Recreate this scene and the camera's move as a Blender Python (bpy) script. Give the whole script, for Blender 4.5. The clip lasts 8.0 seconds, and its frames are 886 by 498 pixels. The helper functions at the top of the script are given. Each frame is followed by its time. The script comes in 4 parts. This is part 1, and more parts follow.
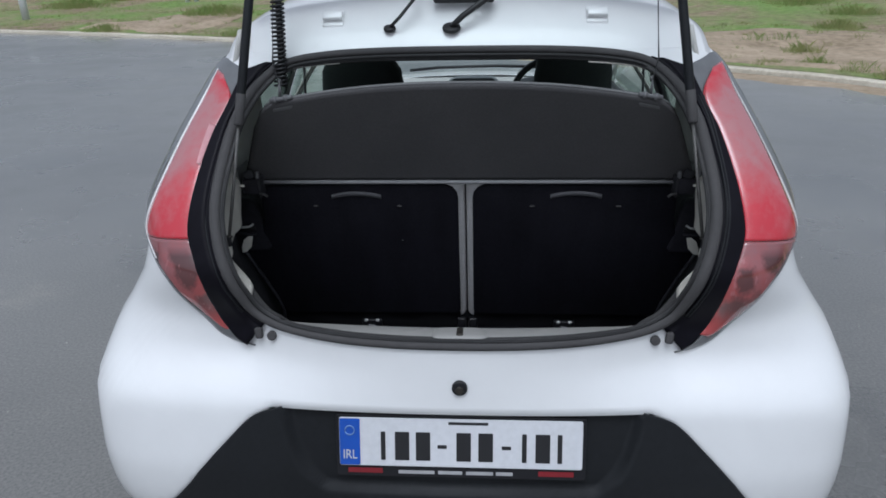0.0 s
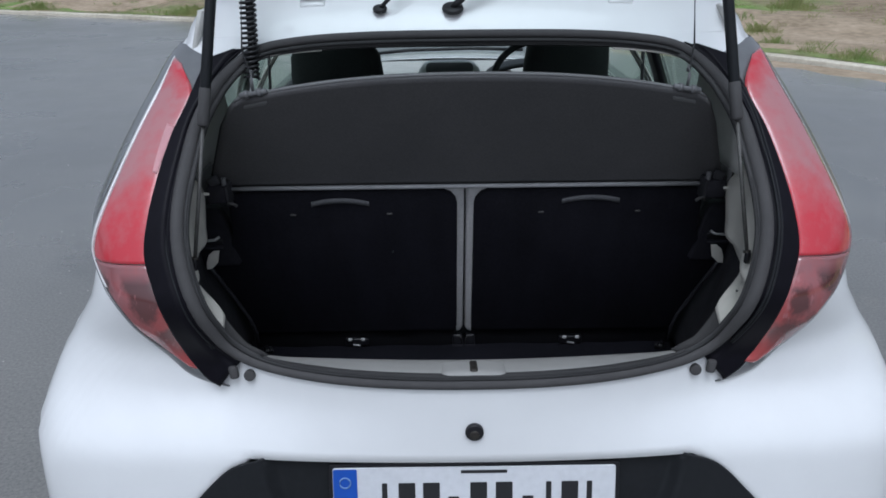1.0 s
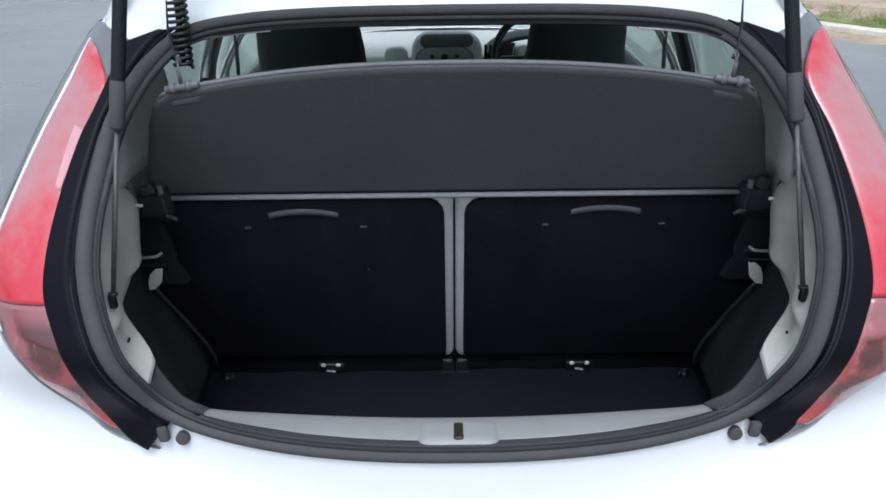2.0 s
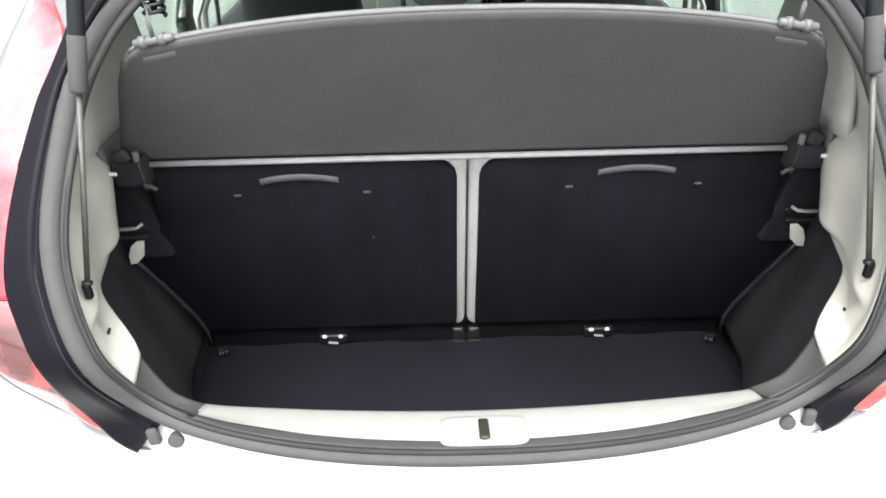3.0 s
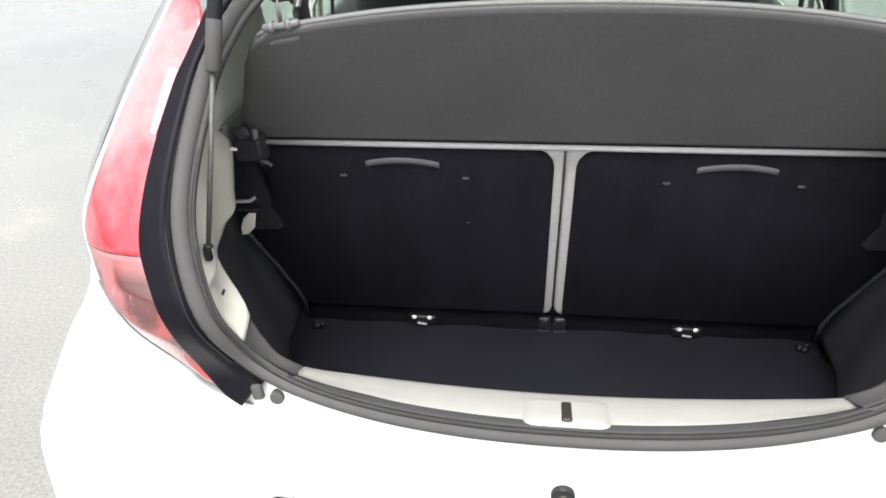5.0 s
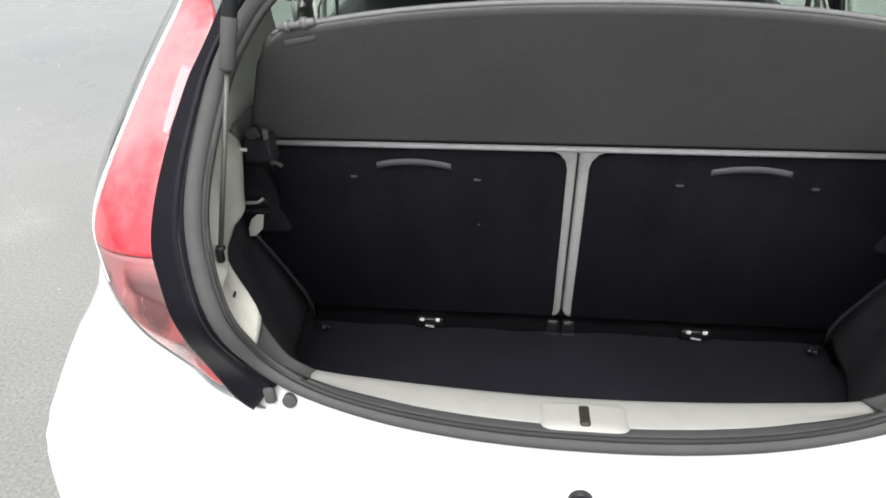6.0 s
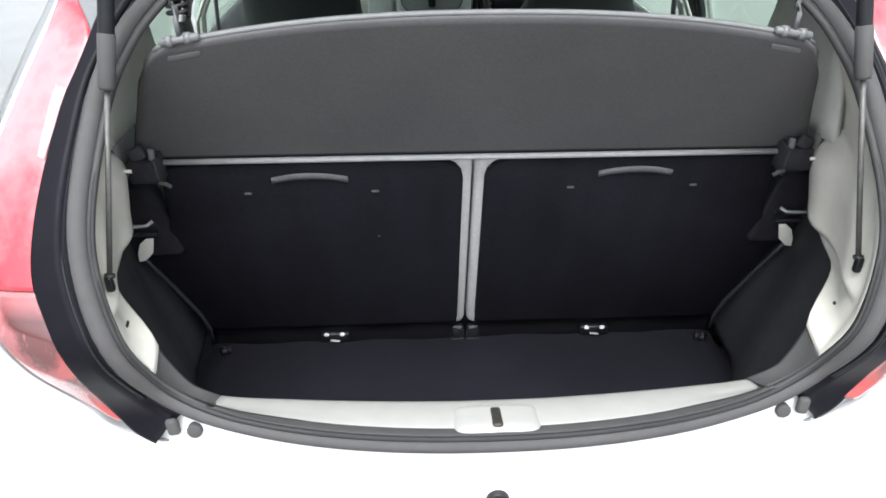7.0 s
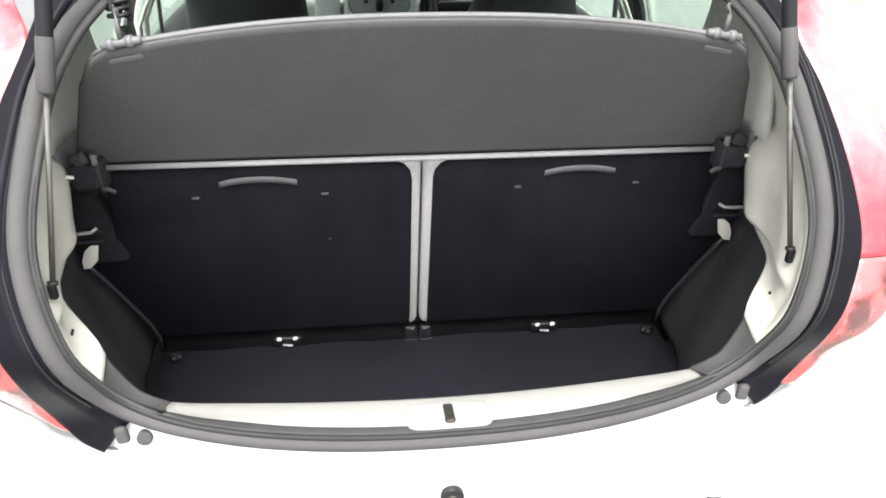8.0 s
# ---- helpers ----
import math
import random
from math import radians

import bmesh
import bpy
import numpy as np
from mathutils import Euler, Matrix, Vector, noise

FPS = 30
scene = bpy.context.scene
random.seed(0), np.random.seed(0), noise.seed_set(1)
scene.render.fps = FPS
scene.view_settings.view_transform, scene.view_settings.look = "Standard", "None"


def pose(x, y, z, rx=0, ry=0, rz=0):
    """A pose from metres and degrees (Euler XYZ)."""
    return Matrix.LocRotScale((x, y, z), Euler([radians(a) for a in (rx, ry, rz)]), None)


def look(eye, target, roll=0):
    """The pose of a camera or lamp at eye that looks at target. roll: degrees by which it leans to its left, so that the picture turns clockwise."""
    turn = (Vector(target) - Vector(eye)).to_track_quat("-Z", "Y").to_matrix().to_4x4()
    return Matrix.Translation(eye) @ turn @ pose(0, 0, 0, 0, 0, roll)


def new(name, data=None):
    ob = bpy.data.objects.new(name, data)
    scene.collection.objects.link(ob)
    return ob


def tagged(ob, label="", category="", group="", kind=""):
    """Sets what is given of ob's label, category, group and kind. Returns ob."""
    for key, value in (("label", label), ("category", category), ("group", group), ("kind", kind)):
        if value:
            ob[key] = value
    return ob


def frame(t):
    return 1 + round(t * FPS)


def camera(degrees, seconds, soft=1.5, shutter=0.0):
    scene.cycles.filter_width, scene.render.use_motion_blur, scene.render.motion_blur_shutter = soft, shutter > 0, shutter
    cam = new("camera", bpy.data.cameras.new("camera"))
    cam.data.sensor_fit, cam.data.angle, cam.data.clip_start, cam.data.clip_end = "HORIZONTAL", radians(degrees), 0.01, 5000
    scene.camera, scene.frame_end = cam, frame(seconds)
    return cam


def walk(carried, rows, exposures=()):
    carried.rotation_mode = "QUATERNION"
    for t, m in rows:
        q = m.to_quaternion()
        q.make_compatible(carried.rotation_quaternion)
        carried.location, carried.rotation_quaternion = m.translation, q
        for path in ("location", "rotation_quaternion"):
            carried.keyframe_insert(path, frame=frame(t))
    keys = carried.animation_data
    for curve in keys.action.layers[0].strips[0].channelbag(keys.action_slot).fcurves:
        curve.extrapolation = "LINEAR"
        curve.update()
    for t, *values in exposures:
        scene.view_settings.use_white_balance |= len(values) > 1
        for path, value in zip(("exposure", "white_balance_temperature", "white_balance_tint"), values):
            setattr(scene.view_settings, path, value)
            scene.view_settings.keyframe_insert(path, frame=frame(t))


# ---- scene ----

# ---------------------------------------------------------------- camera
cam = camera(63.8, 8.0, soft=1.7)
ROWS = [
    (0.0, 0.0560, -1.3266, 1.4823, 67.932, 1.069, 3.396),
    (0.5, 0.0042, -1.2059, 1.4626, 67.283, 0.803, 1.755),
    (1.0, -0.0559, -1.0963, 1.4670, 66.346, 0.600, -0.447),
    (1.5, -0.0309, -0.9492, 1.4520, 64.358, 0.705, -0.638),
    (1.7, -0.0058, -0.8891, 1.4539, 64.300, 0.645, 0.077),
    (2.8, -0.0494, -0.6842, 1.4412, 59.243, 1.190, -0.581),
    (3.0, -0.0531, -0.6695, 1.4447, 58.201, 1.102, -1.145),
    (3.5, -0.0533, -0.6667, 1.4440, 57.476, 0.927, -1.524),
    (4.0, -0.0575, -0.6850, 1.4479, 57.601, 1.057, 0.669),
    (4.5, -0.0620, -0.7039, 1.4497, 57.883, 1.433, 4.002),
    (4.7, -0.0610, -0.7114, 1.4519, 57.948, 1.615, 5.339),
    (5.8, -0.0903, -0.7122, 1.4443, 58.315, 1.641, 7.451),
    (6.0, -0.0969, -0.7063, 1.4456, 58.217, 1.259, 6.199),
    (6.5, -0.1073, -0.7037, 1.4453, 58.477, 0.554, 1.529),
    (7.0, -0.1068, -0.7088, 1.4471, 58.947, -0.072, -2.772),
    (7.5, -0.1008, -0.7111, 1.4484, 59.109, -0.762, -5.917),
    (8.0, -0.1008, -0.7240, 1.4478, 59.335, -0.891, -6.533),
]
LIGHT = [
    (0.0, 0.0, 5700, 9), (1.0, 0.0, 5600, 9), (1.5, 0.05, 5450, 10), (1.8, 0.35, 5500, 10),
    (2.8, 2.08, 6400, 8), (3.5, 2.45, 6550, 8), (4.5, 2.35, 6550, 8), (5.1, 1.8, 6550, 8), (5.8, 1.5, 6550, 8),
    (6.5, 1.5, 6350, 8), (7.1, 2.0, 6200, 8), (7.6, 2.2, 6450, 8), (8.0, 2.32, 6600, 8),
]
walk(cam, [(t, pose(x, y, z, a, b, c)) for t, x, y, z, a, b, c in ROWS], LIGHT)

# ---------------------------------------------------------------- world and sun: an overcast day
world = bpy.data.worlds.new("overcast_sky")
scene.world = world
world.use_nodes = True
wn = world.node_tree.nodes
wl = world.node_tree.links
sky = wn.new("ShaderNodeTexSky")
sky.sky_type = "NISHITA"
sky.sun_disc = False
sky.sun_elevation = radians(66)
sky.sun_rotation = radians(185)
sky.air_density = 1.0
sky.dust_density = 6.0
grey = wn.new("ShaderNodeHueSaturation")
grey.inputs["Saturation"].default_value = 0.2
wl.new(sky.outputs[0], grey.inputs["Color"])
wl.new(grey.outputs[0], wn["Background"].inputs["Color"])
wn["Background"].inputs["Strength"].default_value = 0.13
sun = new("sun", bpy.data.lights.new("sun", "SUN"))
sun.data.energy = 0.8
sun.data.angle = radians(40)
sun.data.color = (1.0, 0.98, 0.95)
sun.matrix_world = look((-0.3, -3.4, 8.0), (0, 0, 0))


# ---------------------------------------------------------------- materials
def material(name, base, rough=0.5, metal=0.0, vary=0.12, size=30.0, bump=0.0, grain=200.0, coat=0.0, spec=0.5, second=None, patch=3.0, stretch=1.0):
    """A surface with a broad and a fine variation of its colour, and a fine relief."""
    m = bpy.data.materials.new(name)
    m.use_nodes = True
    n, l = m.node_tree.nodes, m.node_tree.links
    b = n["Principled BSDF"]
    b.inputs["Metallic"].default_value = metal
    b.inputs["Coat Weight"].default_value = coat
    b.inputs["Coat Roughness"].default_value = 0.06
    b.inputs["Specular IOR Level"].default_value = spec
    pos = n.new("ShaderNodeTexCoord")
    big = n.new("ShaderNodeTexNoise")
    big.inputs["Scale"].default_value = patch
    big.inputs["Detail"].default_value = 5
    fine = n.new("ShaderNodeTexNoise")
    fine.inputs["Scale"].default_value = size
    fine.inputs["Detail"].default_value = 4
    draw = n.new("ShaderNodeMapping")
    draw.inputs["Scale"].default_value = (1.0, 1.0, stretch)
    l.new(pos.outputs["Object"], draw.inputs["Vector"])
    for t in (big, fine):
        l.new(draw.outputs[0] if t is big else pos.outputs["Object"], t.inputs["Vector"])
    mix = n.new("ShaderNodeMix")
    mix.data_type = "RGBA"
    other = second or tuple(c * (1 - 2 * vary) for c in base)
    mix.inputs["A"].default_value = (*base, 1)
    mix.inputs["B"].default_value = (*other, 1)
    add = n.new("ShaderNodeMath")
    add.operation = "MULTIPLY_ADD"
    add.inputs[1].default_value = 0.5
    l.new(fine.outputs["Fac"], add.inputs[0])
    half = n.new("ShaderNodeMath")
    half.operation = "MULTIPLY"
    half.inputs[1].default_value = 0.5
    l.new(big.outputs["Fac"], half.inputs[0])
    l.new(half.outputs[0], add.inputs[2])
    ramp = n.new("ShaderNodeMapRange")
    ramp.inputs["From Min"].default_value = 0.35
    ramp.inputs["From Max"].default_value = 0.65
    l.new(add.outputs[0], ramp.inputs["Value"])
    l.new(ramp.outputs[0], mix.inputs["Factor"])
    l.new(mix.outputs["Result"], b.inputs["Base Color"])
    rr = n.new("ShaderNodeMapRange")
    rr.inputs["From Min"].default_value = 0.3
    rr.inputs["From Max"].default_value = 0.7
    rr.inputs["To Min"].default_value = max(0.02, rough * 0.85)
    rr.inputs["To Max"].default_value = min(1, rough * 1.2)
    l.new(big.outputs["Fac"], rr.inputs["Value"])
    l.new(rr.outputs[0], b.inputs["Roughness"])
    if bump:
        tex = n.new("ShaderNodeTexNoise")
        tex.inputs["Scale"].default_value = grain
        tex.inputs["Detail"].default_value = 3
        l.new(pos.outputs["Object"], tex.inputs["Vector"])
        bp = n.new("ShaderNodeBump")
        bp.inputs["Strength"].default_value = bump
        bp.inputs["Distance"].default_value = 0.004
        l.new(tex.outputs["Fac"], bp.inputs["Height"])
        l.new(bp.outputs[0], b.inputs["Normal"])
    return m


def glass(name, tint, clear=0.9):
    """A thin tinted pane: mostly see-through, with a glossy face."""
    m = bpy.data.materials.new(name)
    m.use_nodes = True
    n, l = m.node_tree.nodes, m.node_tree.links
    n.remove(n["Principled BSDF"])
    see = n.new("ShaderNodeBsdfTransparent")
    see.inputs["Color"].default_value = (*tint, 1)
    shine = n.new("ShaderNodeBsdfGlossy")
    shine.inputs["Roughness"].default_value = 0.02
    mix = n.new("ShaderNodeMixShader")
    lay = n.new("ShaderNodeLayerWeight")
    lay.inputs["Blend"].default_value = 0.5
    steep = n.new("ShaderNodeMath")
    steep.operation = "POWER"
    steep.inputs[1].default_value = 5.0
    l.new(lay.outputs["Facing"], steep.inputs[0])
    gloss = n.new("ShaderNodeMath")
    gloss.operation = "MULTIPLY_ADD"
    gloss.inputs[1].default_value = 0.8
    gloss.inputs[2].default_value = 0.03
    l.new(steep.outputs[0], gloss.inputs[0])
    l.new(gloss.outputs[0], mix.inputs[0])
    l.new(see.outputs[0], mix.inputs[1])
    l.new(shine.outputs[0], mix.inputs[2])
    l.new(mix.outputs[0], n["Material Output"].inputs["Surface"])
    return m


WHITE = material("white_car_paint", (0.735, 0.74, 0.745), 0.32, vary=0.02, size=14, coat=0.8, patch=1.5)
INNER = material("white_inner_metal", (0.69, 0.665, 0.60), 0.45, vary=0.05, size=40, bump=0.04, grain=60)
GLOSS = material("black_gloss_plastic", (0.010, 0.010, 0.013), 0.38, spec=0.35, vary=0.2, size=60, bump=0.03, grain=90)
TEXTURED = material("black_textured_plastic", (0.014, 0.0155, 0.018), 0.5, vary=0.15, size=80, bump=0.25, grain=900, spec=0.2)
LINER = material("black_boot_liner", (0.021, 0.020, 0.027), 0.75, vary=0.25, size=60, bump=0.35, grain=700, spec=0.3)
CARPET = material("black_needle_felt_carpet", (0.0105, 0.0105, 0.0160), 0.95, vary=0.25, size=300, bump=0.5, grain=1200, spec=0.15)
BOARD = material("black_seat_back_board", (0.0126, 0.0123, 0.0180), 0.7, vary=0.25, size=150, bump=0.3, grain=900, spec=0.14, second=(0.0064, 0.0062, 0.0092), patch=10, stretch=0.12)
SHELF = material("charcoal_shelf_felt", (0.100, 0.097, 0.100), 0.9, vary=0.1, size=220, bump=0.15, grain=1000, spec=0.2, second=(0.076, 0.075, 0.078), patch=4)
RUBBER = material("grey_black_rubber", (0.062, 0.060, 0.061), 0.8, spec=0.3, vary=0.07, size=50, bump=0.1, grain=300)
LIPRUBBER = material("dark_lip_rubber", (0.046, 0.045, 0.046), 0.7, spec=0.3, vary=0.1, size=50, bump=0.1, grain=300)
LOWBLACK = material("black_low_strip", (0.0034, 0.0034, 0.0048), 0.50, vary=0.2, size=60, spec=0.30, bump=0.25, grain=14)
GROOVE = material("dark_rubber_groove", (0.012, 0.012, 0.013), 0.7)
DULLSTEEL = material("dull_bright_steel", (0.50, 0.50, 0.49), 0.45, metal=0.35, vary=0.1)
RODSTEEL = material("grey_rod_steel", (0.095, 0.092, 0.088), 0.55, metal=0.2, vary=0.2, size=90)
DARKSTEEL = material("worn_dark_steel", (0.075, 0.068, 0.060), 0.55, metal=0.7, vary=0.3, size=120)
LIGHTGREY = material("light_grey_plastic", (0.60, 0.60, 0.61), 0.5, vary=0.1, size=60)
EDGE = material("grey_edge_binding", (0.15, 0.15, 0.152), 0.7, vary=0.1, size=60)
HINGEGREY = material("pale_grey_hinge_plastic", (0.30, 0.30, 0.31), 0.5, vary=0.1, size=60)
PALEFABRIC = material("pale_grey_seat_fabric", (0.55, 0.54, 0.54), 0.85, vary=0.12, size=200, bump=0.3, grain=800)
STRAP = material("grey_webbing", (0.13, 0.13, 0.14), 0.8, vary=0.2, size=300, bump=0.3, grain=1500)
SEATCLOTH = material("charcoal_seat_cloth", (0.034, 0.038, 0.040), 0.8, vary=0.2, size=200, bump=0.3, grain=900)
MAROON = material("dark_maroon_plastic", (0.06, 0.022, 0.022), 0.5, vary=0.3, size=90)
DASH = material("dark_dashboard_plastic", (0.03, 0.031, 0.034), 0.6, vary=0.15, bump=0.2, grain=500)
GREYTRIM = material("grey_pillar_trim", (0.52, 0.515, 0.49), 0.7, vary=0.08, bump=0.1, grain=400)
def lens_material(name, zones, pale, deep, dark, rough, bowls=0.0):
    """Moulded lamp plastic: red and paler zones along the lamp, broken up by the ribs and bowls behind the lens. Part
    of the paleness is sky glare put into the colour.
    """
    m = bpy.data.materials.new(name)
    m.use_nodes = True
    n, l = m.node_tree.nodes, m.node_tree.links
    b = n["Principled BSDF"]
    b.inputs["Coat Weight"].default_value = 1.0
    b.inputs["Coat Roughness"].default_value = 0.04
    b.inputs["Roughness"].default_value = rough
    grid = n.new("ShaderNodeAttribute")
    grid.attribute_name = "grid"
    split = n.new("ShaderNodeSeparateXYZ")
    l.new(grid.outputs["Vector"], split.inputs[0])
    pos = n.new("ShaderNodeTexCoord")

    def calc(kind, a, c, e=None):
        x = n.new("ShaderNodeMath")
        x.operation = kind
        for k, q in enumerate((a, c, e)):
            if q is None:
                continue
            if isinstance(q, (int, float)):
                x.inputs[k].default_value = q
            else:
                l.new(q, x.inputs[k])
        return x.outputs[0]

    def noisy(scale, detail, stretch):
        mp = n.new("ShaderNodeMapping")
        mp.inputs["Scale"].default_value = (1.0, 1.0, stretch)
        l.new(pos.outputs["Object"], mp.inputs["Vector"])
        t = n.new("ShaderNodeTexNoise")
        t.inputs["Scale"].default_value = scale
        t.inputs["Detail"].default_value = detail
        t.inputs["Roughness"].default_value = 0.6
        l.new(mp.outputs[0], t.inputs["Vector"])
        return t.outputs["Fac"]

    def ramp(fac, stops):
        r = n.new("ShaderNodeValToRGB")
        e = r.color_ramp.elements
        while len(e) < len(stops):
            e.new(0.5)
        for el, (q, c) in zip(e, stops):
            el.position, el.color = q, (c, c, c, 1)
        l.new(fac, r.inputs[0])
        return r.outputs[0]

    def mixed(fac, a, c):
        x = n.new("ShaderNodeMix")
        x.data_type = "RGBA"
        l.new(fac, x.inputs["Factor"])
        for k, q in (("A", a), ("B", c)):
            if isinstance(q, tuple):
                x.inputs[k].default_value = (*q, 1)
            else:
                l.new(q, x.inputs[k])
        return x.outputs["Result"]

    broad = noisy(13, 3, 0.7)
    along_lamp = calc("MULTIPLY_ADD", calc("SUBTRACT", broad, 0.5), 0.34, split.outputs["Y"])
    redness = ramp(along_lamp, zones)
    # paler towards the outer edge: the sky's sheen painted into the lens
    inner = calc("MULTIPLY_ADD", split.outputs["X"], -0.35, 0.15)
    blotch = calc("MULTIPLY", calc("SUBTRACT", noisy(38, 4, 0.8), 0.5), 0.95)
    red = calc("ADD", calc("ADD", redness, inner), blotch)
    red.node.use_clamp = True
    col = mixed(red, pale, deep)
    if bowls:
        spread = n.new("ShaderNodeTexVoronoi")
        spread.inputs["Scale"].default_value = 17
        mp = n.new("ShaderNodeMapping")
        mp.inputs["Scale"].default_value = (1.0, 1.0, 0.55)
        l.new(pos.outputs["Object"], mp.inputs["Vector"])
        l.new(mp.outputs[0], spread.inputs["Vector"])
        cup = calc("MULTIPLY_ADD", calc("SUBTRACT", noisy(45, 4, 1.0), 0.5), 0.5, spread.outputs["Distance"])
        where = ramp(split.outputs["Y"], ((0.06, 0.0), (0.16, 1.0), (0.62, 0.8), (0.85, 0.0)))
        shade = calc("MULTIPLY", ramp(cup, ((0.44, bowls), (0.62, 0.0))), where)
        col = mixed(shade, col, dark)
        # thin pale lines painted in as glints on the smoked lens
        glint = ramp(noisy(70, 2, 0.35), ((0.62, 0.0), (0.70, 0.55)))
        col = mixed(calc("MULTIPLY", glint, where), col, tuple(min(0.75, c * 1.6) for c in pale))
    l.new(col, b.inputs["Base Color"])
    bp = n.new("ShaderNodeBump")
    bp.inputs["Strength"].default_value = 0.12
    bp.inputs["Distance"].default_value = 0.002
    l.new(noisy(30, 3, 1.0), bp.inputs["Height"])
    l.new(bp.outputs[0], b.inputs["Normal"])
    return m


PIANO = material("black_landing_plastic", (0.006, 0.0055, 0.009), 0.45, spec=0.1, vary=0.2, size=60, bump=0.03, grain=90)
SIDELINER = material("grey_black_side_liner", (0.033, 0.033, 0.038), 0.7, vary=0.15, size=40, bump=0.35, grain=700, spec=0.35, patch=5)
CLIPGREY = material("mid_grey_clip_plastic", (0.115, 0.115, 0.12), 0.5, vary=0.1, size=60)
# liner plastic lightened, so the ridge carries its highlight in its colour
RIDGE = material("highlit_liner_ridge", (0.040, 0.040, 0.046), 0.4, vary=0.2, size=40, spec=0.5)
PANELGREY = material("dark_grey_pillar_film", (0.13, 0.134, 0.14), 0.3, vary=0.12, size=40, spec=0.5, coat=1.0)
# same white paint as INNER, with the sill's shade put into its colour
SHADEDSILL = material("white_sill_paint_shaded", (0.272, 0.267, 0.256), 0.5, vary=0.06, size=30, bump=0.04, grain=60)
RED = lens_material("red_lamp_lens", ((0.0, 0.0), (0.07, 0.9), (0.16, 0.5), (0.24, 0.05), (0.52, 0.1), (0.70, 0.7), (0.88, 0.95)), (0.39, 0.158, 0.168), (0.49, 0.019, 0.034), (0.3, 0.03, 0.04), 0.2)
PALERED = material("pale_lamp_reflector", (0.54, 0.26, 0.28), 0.45, vary=0.1, patch=20)
SMOKE = lens_material("smoked_pink_lens", ((0.0, 0.0), (0.12, 0.15), (0.35, 0.55), (0.7, 0.9), (1.0, 1.0)), (0.24, 0.090, 0.096), (0.36, 0.047, 0.046), (0.075, 0.024, 0.024), 0.12, 0.98)
BLUE = material("plate_blue", (0.01, 0.08, 0.45), 0.4, vary=0.1)
PLATEWHITE = material("plate_reflective_white", (0.62, 0.63, 0.66), 0.45, vary=0.06, size=80)
INK = material("plate_black_ink", (0.012, 0.012, 0.014), 0.5)
MARKRED = material("red_print", (0.20, 0.008, 0.015), 0.5)
PRINTGREY = material("pale_print", (0.36, 0.36, 0.37), 0.6)
RINGBLUE = material("pale_blue_print", (0.16, 0.28, 0.55), 0.5)
MARKWHITE = material("white_print", (0.6, 0.6, 0.6), 0.5)
TYRE = material("tyre_rubber", (0.02, 0.02, 0.02), 0.8, vary=0.2, bump=0.2, grain=200)
ALLOY = material("grey_alloy", (0.5, 0.5, 0.52), 0.35, metal=0.9)
WINDOW = glass("side_window_glass", (0.84, 0.93, 0.86))
SCREEN = glass("windscreen_glass", (0.9, 0.94, 0.93))
HATCHGLASS = glass("tailgate_glass", (0.75, 0.8, 0.78))
CONCRETE = material("kerb_concrete", (0.60, 0.555, 0.46), 0.9, vary=0.2, size=18, bump=0.5, grain=40, second=(0.38, 0.34, 0.27), patch=0.9)
POSTWOOD = material("weathered_post", (0.45, 0.44, 0.40), 0.8, vary=0.15, size=30, bump=0.3, grain=80)
POSTWHITE = material("grey_white_post", (0.6, 0.62, 0.63), 0.6, vary=0.1, size=30)
GRASS = material("verge_grass_blades", (0.125, 0.235, 0.040), 0.7, vary=0.2, size=5, second=(0.29, 0.27, 0.115), patch=1.1)


